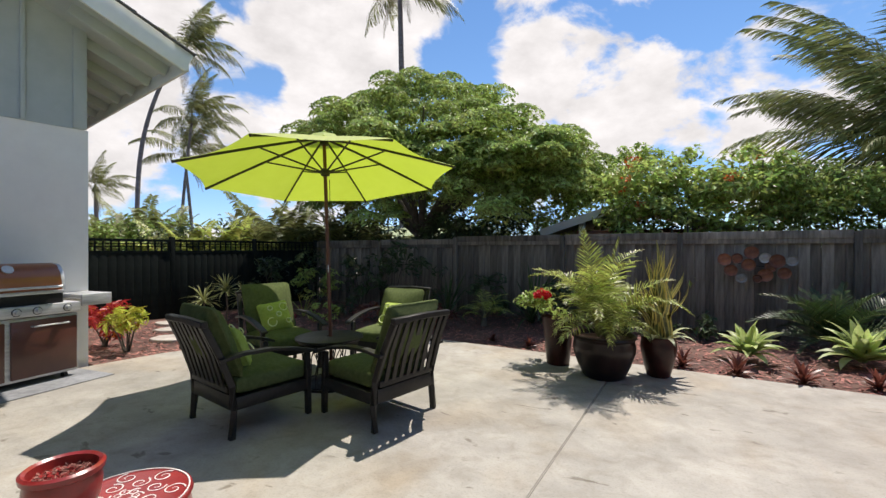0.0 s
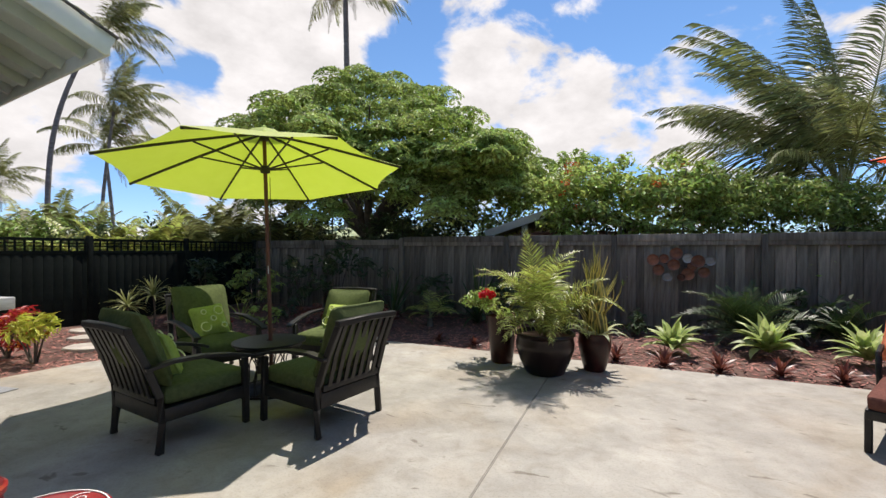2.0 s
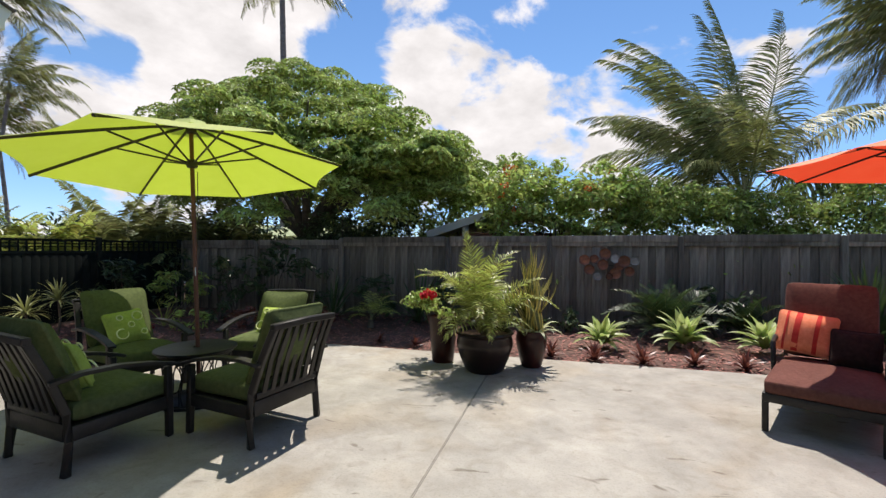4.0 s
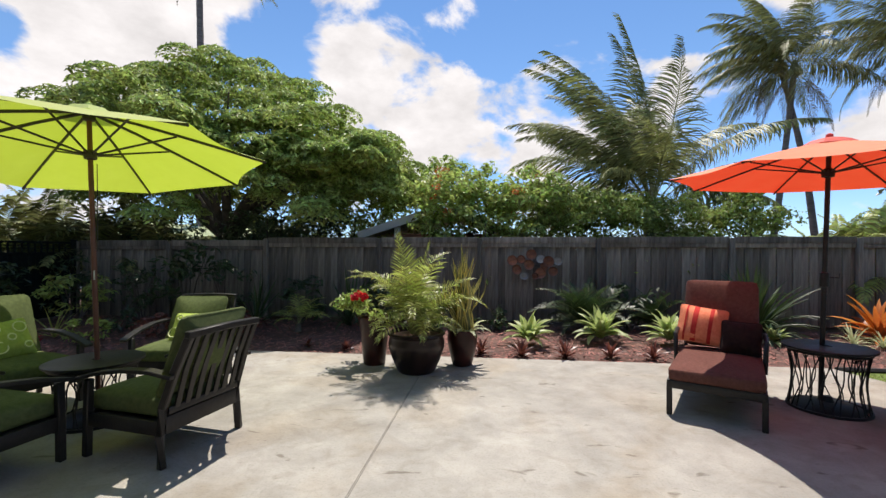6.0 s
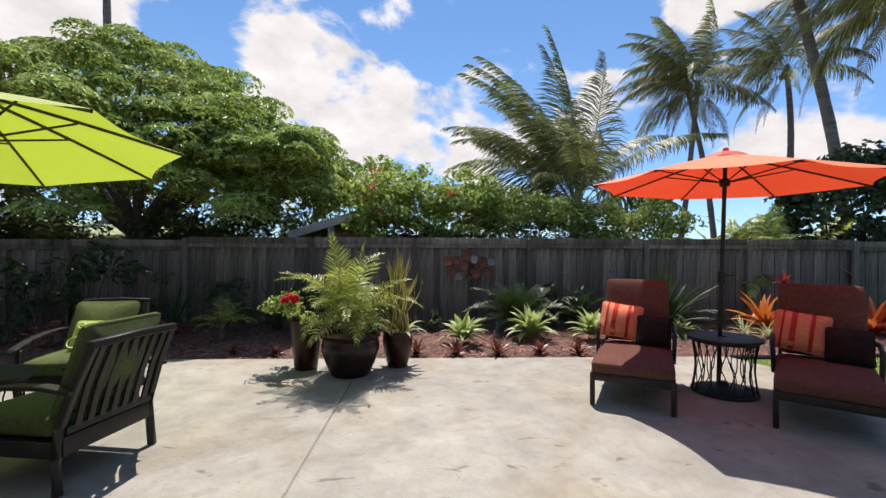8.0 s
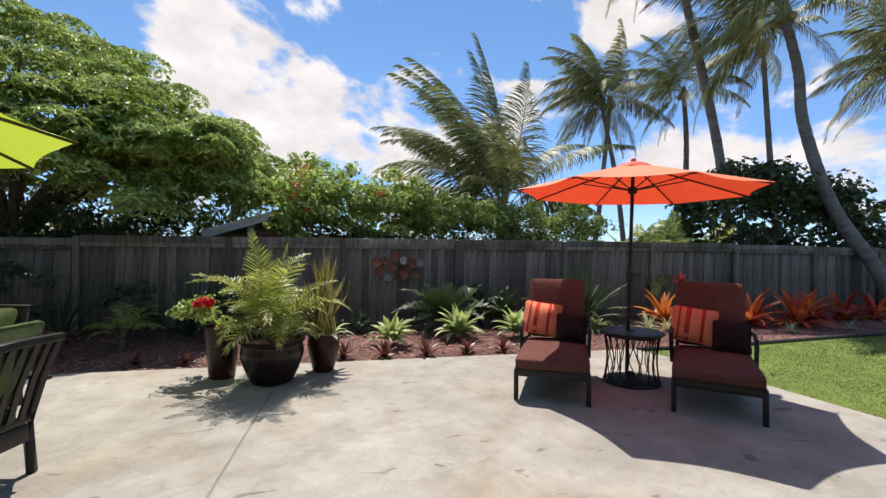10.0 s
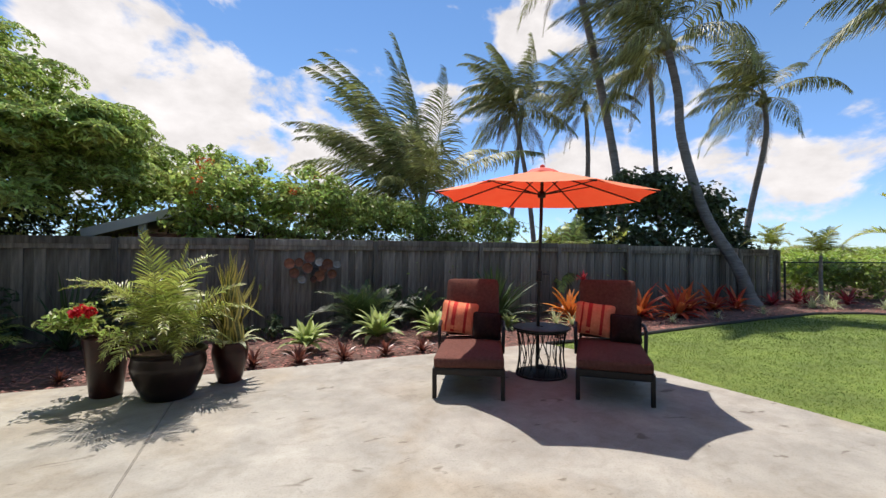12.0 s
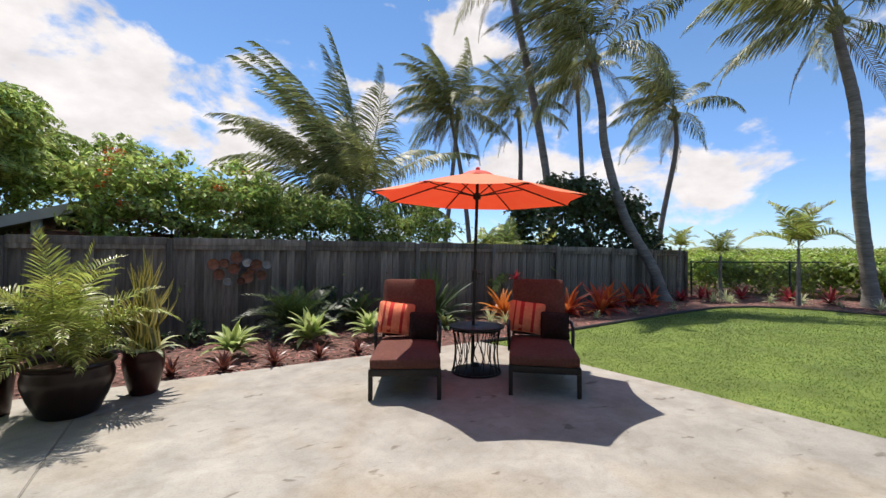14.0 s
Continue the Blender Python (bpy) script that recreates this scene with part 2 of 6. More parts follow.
PALM_BARK = material("palm_bark", (0.13, 0.115, 0.10), (0.26, 0.235, 0.21), scale=6, rough=0.95, bump=0.6, lean=(0.6, 0.6, 3.5))
LEAF_TREE = material("tree_leaf", (0.21, 0.30, 0.06), (0.47, 0.54, 0.17), scale=0.9, rough=0.5, vary=0.55, trans=0.34, bump=0, hue=0.02, spec=0.35)
LEAF_HEDGE = material("hedge_leaf", (0.23, 0.32, 0.065), (0.50, 0.56, 0.17), scale=1.0, rough=0.42, vary=0.6, trans=0.45, bump=0, hue=0.035, spec=0.5)
# dark leaf colour that carries the shade under the tree and along the fence
LEAF_DARK = material("shade_toned_leaf", (0.030, 0.055, 0.018), (0.06, 0.095, 0.03), scale=1.5, rough=0.42, vary=0.45, trans=0.15, bump=0, hue=0.02)
LEAF_CLIPPED = material("clipped_leaf", (0.13, 0.20, 0.04), (0.34, 0.41, 0.11), scale=1.0, rough=0.45, vary=0.55, trans=0.4, bump=0, hue=0.03, spec=0.4)
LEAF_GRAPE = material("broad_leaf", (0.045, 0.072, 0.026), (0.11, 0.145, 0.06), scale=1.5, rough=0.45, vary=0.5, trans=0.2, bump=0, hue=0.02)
LEAF_DUNE = material("dune_shrub_leaf", (0.20, 0.29, 0.04), (0.33, 0.42, 0.075), scale=0.35, rough=0.5, vary=0.4, trans=0.35, bump=0, hue=0.02, big=0.3)
FROND = material("palm_leaflet", (0.115, 0.14, 0.04), (0.33, 0.335, 0.13), scale=2, rough=0.48, vary=0.6, trans=0.34, bump=0, hue=0.02, spec=0.35)
FROND_DRY = material("dry_leaflet", (0.20, 0.16, 0.085), (0.32, 0.26, 0.15), scale=3, rough=0.6, vary=0.4, trans=0.2, bump=0)
FROND_GOLD = material("golden_leaflet", (0.20, 0.26, 0.045), (0.58, 0.60, 0.16), scale=3, rough=0.40, vary=0.6, trans=0.4, bump=0, hue=0.03, spec=0.5)
FROND_DARK = material("cycad_leaflet", (0.03, 0.06, 0.018), (0.07, 0.115, 0.035), scale=3, rough=0.45, vary=0.35, trans=0.2, bump=0, spec=0.4)
JOINT_DIRT = material("joint_dirt", (0.13, 0.12, 0.10), (0.22, 0.20, 0.17), scale=9, rough=0.9, bump=0.2)
STALK = material("leaf_stalk", (0.17, 0.18, 0.06), (0.27, 0.26, 0.10), scale=6, rough=0.5, bump=0.05)
STRAP_LIME = material("lime_strap_leaf", (0.30, 0.42, 0.09), (0.58, 0.64, 0.30), scale=9, rough=0.45, vary=0.3, by="object", trans=0.38, bump=0.05, spec=0.4)
STRAP_DARK = material("dark_red_strap", (0.11, 0.032, 0.024), (0.22, 0.075, 0.05), scale=8, rough=0.4, vary=0.3, by="object", trans=0.25, bump=0.05)
STRAP_RED = material("scarlet_strap", (0.46, 0.05, 0.024), (0.72, 0.16, 0.06), scale=5, rough=0.42, vary=0.35, by="object", trans=0.45, bump=0.05, hue=0.02)
STRAP_ORANGE = material("orange_strap", (0.55, 0.13, 0.025), (0.70, 0.28, 0.05), scale=5, rough=0.4, vary=0.3, by="object", trans=0.4, bump=0.05, hue=0.015)
STRAP_MAROON = material("maroon_strap", (0.20, 0.014, 0.024), (0.40, 0.05, 0.055), scale=5, rough=0.42, vary=0.4, by="object", trans=0.4, bump=0.05)
STRAP_PALE = material("pale_strap", (0.38, 0.42, 0.20), (0.56, 0.58, 0.34), scale=9, rough=0.45, vary=0.25, by="object", trans=0.3, bump=0.05)
SNAKE = material("snake_leaf", (0.075, 0.09, 0.028), (0.26, 0.25, 0.085), scale=9, rough=0.4, vary=0.35, by="object", bump=0.05, lean=(0.5, 0.5, 4), trans=0.14)
SNAKE_EDGE = material("snake_leaf_margin", (0.50, 0.41, 0.09), (0.66, 0.54, 0.16), scale=9, rough=0.35, bump=0.05, trans=0.1)
PETAL_RED = material("red_petal", (0.62, 0.010, 0.022), (0.75, 0.02, 0.035), scale=9, rough=0.5, vary=0.2, trans=0.3, bump=0)
PETAL_ORANGE = material("orange_petal", (0.62, 0.10, 0.02), (0.70, 0.16, 0.03), scale=9, rough=0.5, vary=0.2, trans=0.3, bump=0)
COPPER = material("copper_disc", (0.11, 0.040, 0.022), (0.25, 0.10, 0.055), scale=9, rough=0.5, metal=0.4, vary=0.55, by="object", bump=0.25)
PEWTER = material("pewter_disc", (0.24, 0.23, 0.21), (0.36, 0.35, 0.33), scale=9, rough=0.5, metal=0.4, vary=0.3, by="object", bump=0.2)
NEIGHBOUR_WALL = material("brown_cladding", (0.24, 0.10, 0.06), (0.33, 0.15, 0.095), scale=6, rough=0.8)
NEIGHBOUR_ROOF = material("grey_green_roof", (0.20, 0.25, 0.12), (0.34, 0.38, 0.20), scale=12, rough=0.85, bump=0.3)
WIRE = material("dark_wire", (0.03, 0.035, 0.033), (0.06, 0.065, 0.06), scale=10, rough=0.5, metal=0.4)
EDGING = material("dark_edging", (0.02, 0.018, 0.016), (0.045, 0.04, 0.036), scale=12, rough=0.8)
SCROLL = material("white_scroll", (0.62, 0.58, 0.55), (0.72, 0.68, 0.65), scale=20, rough=0.4)

# ---------------------------------------------------------------- mesh helpers


def mesh_of(name, source, mat, smooth=True):
    if isinstance(source, bmesh.types.BMesh):
        me = bpy.data.meshes.new(name)
        bmesh.ops.recalc_face_normals(source, faces=source.faces)
        source.to_mesh(me)
        source.free()
    else:
        verts, tris = source
        me = bpy.data.meshes.new(name)
        verts, tris = np.asarray(verts, np.float32), np.asarray(tris, np.int32)
        k = tris.shape[1]
        me.vertices.add(len(verts))
        me.vertices.foreach_set("co", verts.ravel())
        me.loops.add(tris.size)
        me.loops.foreach_set("vertex_index", tris.ravel())
        me.polygons.add(len(tris))
        me.polygons.foreach_set("loop_start", np.arange(0, tris.size, k, dtype=np.int32))
        me.update(calc_edges=True)
    me.materials.append(mat)
    if smooth:
        me.shade_smooth()
        me.set_sharp_from_angle(angle=radians(38))
    return me


def part(name, source, mat, parent, label="", smooth=True, m=None):
    me = source if isinstance(source, bpy.types.Mesh) else mesh_of(name, source, mat, smooth)
    ob = new(name, me)
    ob.parent = parent
    if m is not None:
        ob.matrix_basis = m
    return tagged(ob, label)


def thing(name, m, label, category, group="", kind=""):
    ob = new(name)
    ob.empty_display_size = 0.1
    ob.matrix_basis = m
    return tagged(ob, label, category, group, kind)


def single(name, source, mat, label, category, group="", kind="", smooth=True, m=None):
    ob = new(name, source if isinstance(source, bpy.types.Mesh) else mesh_of(name, source, mat, smooth))
    if m is not None:
        ob.matrix_basis = m
    return tagged(ob, label, category, group, kind)


def box(bm, c, s, bevel=0.0, m=None):
    """A box of size s round c, with its edges taken off by bevel."""
    made = bmesh.ops.create_cube(bm, size=1.0, matrix=(m or Matrix()) @ Matrix.Translation(c) @ Matrix.Diagonal((*s, 1)))["verts"]
    if bevel:
        edges = {e for v in made for e in v.link_edges}
        bmesh.ops.bevel(bm, geom=list(edges), offset=bevel, segments=2, affect="EDGES", profile=0.5)


def boxed(c, s, bevel=0.0, m=None):
    bm = bmesh.new()
    box(bm, c, s, bevel, m)
    return bm


def tube(bm, pts, radii, n=8, flat=1.0, cap=True):
    """A round bar along pts; flat squashes it across."""
    pts = [Vector(p) for p in pts]
    if isinstance(radii, (int, float)):
        radii = [radii] * len(pts)
    rings, side = [], None
    for i, p in enumerate(pts):
        d = (pts[min(i + 1, len(pts) - 1)] - pts[max(i - 1, 0)]).normalized()
        if side is None:
            side = d.cross(Vector((0, 0, 1)))
            side = side if side.length > 1e-2 else Vector((1, 0, 0))
        side = (side - d * side.dot(d)).normalized()
        up = side.cross(d)
        rings.append([bm.verts.new(p + radii[i] * (math.cos(a) * side + flat * math.sin(a) * up)) for a in (2 * math.pi * k / n for k in range(n))])
    for a, b in zip(rings, rings[1:]):
        for k in range(n):
            bm.faces.new((a[k], a[(k + 1) % n], b[(k + 1) % n], b[k]))
    if cap:
        bm.faces.new(rings[0][::-1])
        bm.faces.new(rings[-1])


def tubed(pts, radii, n=8, flat=1.0):
    bm = bmesh.new()
    tube(bm, pts, radii, n, flat)
    return bm


def bar(bm, pts, w, h):
    """A squared bar along pts: w across, h upright."""
    pts = [Vector(p) for p in pts]
    rings = []
    for i, p in enumerate(pts):
        d = (pts[min(i + 1, len(pts) - 1)] - pts[max(i - 1, 0)]).normalized()
        side = d.cross(Vector((0, 0, 1)))
        side = side.normalized() if side.length > 1e-3 else Vector((1, 0, 0))
        up = side.cross(d)
        rings.append([bm.verts.new(p + a * w / 2 * side + b * h / 2 * up) for a, b in ((-1, -1), (1, -1), (1, 1), (-1, 1))])
    for a, b in zip(rings, rings[1:]):
        for k in range(4):
            bm.faces.new((a[k], a[(k + 1) % 4], b[(k + 1) % 4], b[k]))
    bm.faces.new(rings[0][::-1])
    bm.faces.new(rings[-1])
    bmesh.ops.bevel(bm, geom=list(bm.edges), offset=min(w, h) * 0.14, segments=1, affect="EDGES")


def barred(pts, w, h):
    bm = bmesh.new()
    bar(bm, pts, w, h)
    return bm


def lathe(profile, n=28, ring=False):
    """A turned body. ring: the profile closes on itself, as in a hoop, and leaves the middle open."""
    bm = bmesh.new()
    rings = [[bm.verts.new((r * math.cos(2 * math.pi * k / n), r * math.sin(2 * math.pi * k / n), z)) for k in range(n)] for r, z in profile]
    for a, b in zip(rings, rings[1:]):
        for k in range(n):
            bm.faces.new((a[k], a[(k + 1) % n], b[(k + 1) % n], b[k]))
    if ring:
        for k in range(n):
            bm.faces.new((rings[-1][k], rings[-1][(k + 1) % n], rings[0][(k + 1) % n], rings[0][k]))
    else:
        for end in (rings[0], rings[-1]):
            if (end[0].co - end[n // 2].co).length > 1e-4:
                bm.faces.new(end)
        bmesh.ops.remove_doubles(bm, verts=bm.verts, dist=1e-5)
    return bm


def cushion(size, r=0.05, puff=0.03, cuts=9, pinch=0.0):
    """A stuffed cushion round the origin: rounded edges, swollen middle; pinch draws the sides in between the corners."""
    bm = bmesh.new()
    bmesh.ops.create_cube(bm, size=2.0)
    bmesh.ops.subdivide_edges(bm, edges=bm.edges[:], cuts=cuts, use_grid_fill=True)
    h = Vector(size) / 2
    for v in bm.verts:
        n = v.co.copy()
        p = Vector((n.x * h.x, n.y * h.y, n.z * h.z))
        q = Vector([max(-(h[i] - r), min(h[i] - r, p[i])) for i in range(3)])
        d = p - q
        v.co = q + (d.normalized() * r if d.length > 1e-6 else d)
        v.co.z += math.copysign(puff, n.z) * (1 - n.x ** 2) * (1 - n.y ** 2) * abs(n.z)
        if pinch:
            k = max(abs(n.x), abs(n.y))
            v.co.z *= 1 - 0.75 * k ** 3
            v.co.x *= 1 - pinch * (1 - n.y ** 2) * abs(n.x)
            v.co.y *= 1 - pinch * (1 - n.x ** 2) * abs(n.y)
        v.co += 0.004 * noise.noise_vector(v.co * 9)
    return bm


def slab(outline, top, thick):
    bm = bmesh.new()
    face = bm.faces.new([bm.verts.new((x, y, top)) for x, y in outline])
    if face.normal.z < 0:
        face.normal_flip()
    face.normal_update()
    made = bmesh.ops.extrude_face_region(bm, geom=[face])["geom"]
    bmesh.ops.translate(bm, verts=[g for g in made if isinstance(g, bmesh.types.BMVert)], vec=(0, 0, -thick))
    return bm


def strap(length, width, rise, bend, fold=0.25, segs=7, taper=0.6, curl=0.0):
    """A strap leaf from the origin out along +x: rise in degrees at its foot, bending over by bend."""
    pts, tris = [], []
    x = z = y = 0.0
    for i in range(segs + 1):
        s = i / segs
        a = radians(rise - bend * s ** 1.4)
        if i:
            x += length / segs * math.cos(a)
            z += length / segs * math.sin(a)
            y += curl * length / segs * s
        w = width / 2 * (0.55 + 0.45 * min(1, s * 4)) * (1 - max(0, (s - (1 - taper)) / taper) ** 1.8)
        w = max(w, width * 0.02)
        up = fold * w
        pts += [(x - up * math.sin(a), y - w, z + up * math.cos(a)), (x, y, z), (x - up * math.sin(a), y + w, z + up * math.cos(a))]
    for i in range(segs):
        a, b = 3 * i, 3 * i + 3
        tris += [(a, a + 1, b + 1, b), (a + 1, a + 2, b + 2, b + 1)]
    return np.array(pts), np.array(tris)


def rosette(name, place, leaves, mat, count, label, category, group="", tilt=(0, 0), rnd=None, scale=1.0, low=0.0, leaf_name="leaf"):
    """A plant of strap leaves round one crown. leaves: meshes from the upright inner ones to the spread outer ones."""
    rnd = rnd or random.Random(1)
    ob = thing(name, pose(*place), label, category, group)
    for i in range(count):
        s = i / max(1, count - 1)
        me = leaves[min(len(leaves) - 1, int(s * len(leaves)))]
        k = scale * rnd.uniform(0.82, 1.12)
        m = pose(0, 0, low, rnd.uniform(-14, 14), rnd.uniform(-9, 9), i * 137.5 + rnd.uniform(-15, 15)) @ Matrix.Diagonal((k, k, k, 1))
        part(leaf_name, me, mat, ob, m=m)
    return ob


def frond(length, rise, bend, pairs=44, leaf=0.7, droop=0.8, width=0.035, sweep=0.5, stalk=0.16, side=0.0, seed=0, vee=0.3, thick=0.022, sag=0.0, rough=0.05, blow=None, push=0.8):
    """A feather leaf from the origin along +x: verts and quads of its rib and leaflets (rib first)."""
    rnd = random.Random(seed)
    verts, quads = [], []
    steps = 16
    path, ang = [Vector((0, 0, 0))], []
    for i in range(steps):
        s = (i + 0.5) / steps
        a = radians(rise - bend * s ** 1.35)
        yaw = radians(side * s)
        ang.append((a, yaw))
        path.append(path[-1] + length / steps * Vector((math.cos(a) * math.cos(yaw), math.cos(a) * math.sin(yaw), math.sin(a))))
    ang.append(ang[-1])

    def spot(s):
        f = min(s * steps, steps - 1e-6)
        i = int(f)
        return path[i].lerp(path[i + 1], f - i), ang[i]

    def add(ring):
        verts.extend(ring)
        return range(len(verts) - len(ring), len(verts))

    last = None
    for i in range(0, steps + 1, 2):
        s = i / steps
        p, (a, yaw) = path[i], ang[i]
        fwd = Vector((math.cos(a) * math.cos(yaw), math.cos(a) * math.sin(yaw), math.sin(a)))
        across = Vector((-math.sin(yaw), math.cos(yaw), 0))
        up = fwd.cross(across) * -1
        r = thick * length / 4 * (1.15 - s)
        ring = list(add([p + r * across, p + r * 0.8 * up, p - r * across, p - r * 0.6 * up]))
        if last:
            for k in range(4):
                quads.append((last[k], last[(k + 1) % 4], ring[(k + 1) % 4], ring[k]))
        last = ring
    ribs = len(quads)
    for i in range(pairs):
        s = stalk + (1 - stalk) * (i + 0.5) / pairs
        p, (a, yaw) = spot(s)
        fwd = Vector((math.cos(a) * math.cos(yaw), math.cos(a) * math.sin(yaw), math.sin(a)))
        across = Vector((-math.sin(yaw), math.cos(yaw), 0))
        up = fwd.cross(across) * -1
        if up.z < 0 and abs(a) < 1.5:
            up = -up
        t = (s - stalk) / (1 - stalk)
        l = leaf * (0.35 + 0.65 * math.sin(math.pi * min(1, t * 1.1 + 0.18)) ** 0.7) * rnd.uniform(0.85, 1.1)
        if t > 0.9:
            l *= 0.75
        for sgn in (-1, 1):
            lean = sweep * (0.6 + 0.9 * t) + rnd.uniform(-0.08, 0.08)
            lean += rnd.uniform(-rough, rough)
            d = (sgn * across * math.cos(lean) + fwd * math.sin(lean) + up * vee * rnd.uniform(0.6, 1.3) - Vector((0, 0, sag * rnd.uniform(0.5, 1.5)))).normalized()
            d2 = d + Vector((0, 0, -droop * rnd.uniform(0.7, 1.3)))
            d3 = Vector((0, 0, -droop * 0.9))
            if blow is not None:
                gust = Vector((math.cos(radians(blow)), math.sin(radians(blow)), 0.1)) * push * rnd.uniform(0.6, 1.3)
                d2, d3 = d2 + gust, d3 + gust * 0.8
            d2 = d2.normalized()
            d3 = (d2 + d3).normalized()
            w = width * rnd.uniform(0.8, 1.2)
            q0, q1 = p, p + d * l * 0.35
            q2 = q1 + d2 * l * 0.38
            q3 = q2 + d3 * l * 0.27
            e = fwd * w / 2
            i0 = add([q0 - e * 0.5, q0 + e * 0.5, q1 - e, q1 + e, q2 - e * 0.8, q2 + e * 0.8, q3 - e * 0.12, q3 + e * 0.12])[0]
            quads += [(i0, i0 + 1, i0 + 3, i0 + 2), (i0 + 2, i0 + 3, i0 + 5, i0 + 4), (i0 + 4, i0 + 5, i0 + 7, i0 + 6)]
    return np.array([tuple(v) for v in verts]), np.array(quads), ribs


def frond_mesh(mat, rib_mat=None, **kw):
    v, q, ribs = frond(**kw)
    me = mesh_of("frond", (v, q), mat)
    me.materials.append(rib_mat or STALK)
    idx = np.zeros(len(q), np.int32)
    idx[:ribs] = 1
    me.polygons.foreach_set("material_index", idx)
    return me


def leaf_cloud(centres, normals, length, width, gen, flat=0.45, fold=0.3, hang=0.15):
    """Many small folded leaves: one at every centre, facing roughly along its normal."""
    n = len(centres)
    nor = normals + gen.normal(0, flat, (n, 3))
    nor /= np.linalg.norm(nor, axis=1, keepdims=True) + 1e-9
    d = gen.normal(0, 1, (n, 3))
    d[:, 2] -= hang
    d -= nor * np.sum(d * nor, 1, keepdims=True)
    d /= np.linalg.norm(d, axis=1, keepdims=True) + 1e-9
    s = np.cross(nor, d)
    k = gen.uniform(0.65, 1.25, (n, 1))
    l, w = length * k, width * k
    base, tip = centres - d * l / 2, centres + d * l / 2
    up = nor * w * fold
    left, right = centres + s * w / 2 + up, centres - s * w / 2 + up
    verts = np.stack([base, right, tip, left], 1).reshape(-1, 3)
    i = np.arange(n)[:, None] * 4
    tris = np.concatenate([i + np.array([[0, 1, 2]]), i + np.array([[0, 2, 3]])], 1).reshape(-1, 3)
    return verts, tris


def clumps(spots, per, spread, gen, squash=0.6):
    """Leaf places and outward normals for round clumps at spots (x, y, z, size)."""
    spots = np.asarray(spots, float)
    n = len(spots)
    d = gen.normal(0, 1, (n, per, 3))
    d /= np.linalg.norm(d, axis=2, keepdims=True)
    r = gen.uniform(0.55, 1.0, (n, per, 1)) * spread * spots[:, None, 3:4]
    off = d * r * np.array([1, 1, squash])
    c = spots[:, None, :3] + off
    nor = d * 0.7 + np.array([0, 0, 0.65])
    return c.reshape(-1, 3), nor.reshape(-1, 3)


def pads(spots, per, spread, gen):
    """Leaf places and normals for flat-domed tufts at spots (x, y, z, size): full above, ragged below."""
    spots = np.asarray(spots, float)
    n = len(spots)
    a, r = gen.uniform(0, 6.283, (n, per)), np.sqrt(gen.uniform(0, 1, (n, per)))
    z = 0.46 * (1 - r ** 2) - np.where(gen.uniform(0, 1, (n, per)) < 0.22, gen.uniform(0, 0.55, (n, per)), gen.uniform(0, 0.10, (n, per)))
    off = np.stack([r * np.cos(a), r * np.sin(a), z], 2) * spread * spots[:, None, 3:4]
    nor = np.stack([0.75 * r * np.cos(a), 0.75 * r * np.sin(a), np.full((n, per), 0.8)], 2)
    return (spots[:, None, :3] + off).reshape(-1, 3), nor.reshape(-1, 3)


def polar(heading, far, z=0.0):
    """A place by its heading east of the fence normal, in degrees, and its distance from the tripod."""
    return Vector((far * math.sin(radians(heading)), far * math.cos(radians(heading)), z))


# ---------------------------------------------------------------- ground
GEN = np.random.default_rng(5)
bm = bmesh.new()
ring_radii = [0.0, 30, 90, 300, 1000, 3000]
loops = []
for r in ring_radii[1:]:
    loops.append([bm.verts.new((r * math.cos(2 * math.pi * k / 40), r * math.sin(2 * math.pi * k / 40), -0.10 if r < 50 else -0.4)) for k in range(40)])
bm.faces.new(loops[0])
for a, b in zip(loops, loops[1:]):
    for k in range(40):
        bm.faces.new((a[k], b[k], b[(k + 1) % 40], a[(k + 1) % 40]))
single("ground", bm, SOIL, "bare dark soil reaching to the horizon", "ground", kind="structure")

PATIO_L = [(-0.884, 6.05), (-5.15, 6.05), (-5.75, 5.1), (-6.35, 3.9), (-6.62, 3.2), (-6.70, 2.34), (-6.70, -6.0), (-0.884, -6.0)]
PATIO_R = [(-0.876, -6.0), (4.95, -6.0), (4.95, 1.1), (4.84, 2.6), (4.68, 4.1), (4.62, 5.2), (4.35, 6.05), (2.0, 6.05), (-0.876, 6.05)]
JOINT = -0.88
patio = thing("patio", pose(0, 0, 0), "pale sunlit concrete patio with a sawn joint", "patio", kind="structure")
for outline in (PATIO_L, PATIO_R):
    bm = slab(outline, 0.0, 0.12)
    bmesh.ops.bevel(bm, geom=[e for e in bm.edges if all(v.co.z > -0.01 for v in e.verts)], offset=0.006, segments=2, affect="EDGES")
    part("concrete_slab", bm, CONCRETE, patio, smooth=False)


def inside(px_, py_, outline):
    """Which of the points lie in the outline (numpy, crossing count)."""
    odd = np.zeros(len(px_), bool)
    for (x0, y0), (x1, y1) in zip(outline, outline[1:] + outline[:1]):
        cut = (y0 > py_) != (y1 > py_)
        odd ^= cut & (px_ < (x1 - x0) * (py_ - y0) / (y1 - y0 + 1e-12) + x0)
    return odd


LAWN = [(4.62, 5.25), (4.72, 4.1), (4.88, 2.6), (4.99, 1.1), (4.99, -9.0), (17.0, -9.0), (15.6, -2.0), (15.35, 3.4), (15.2, 5.1), (14.5, 6.1), (13.2, 6.55),
        (10.8, 6.45), (8.8, 6.3), (6.8, 6.1), (5.6, 6.02), (4.42, 6.02)]
single("lawn", slab(LAWN, -0.035, 0.05), TURF, "short green lawn beside the patio", "lawn", kind="structure", smooth=False)
n = 380000
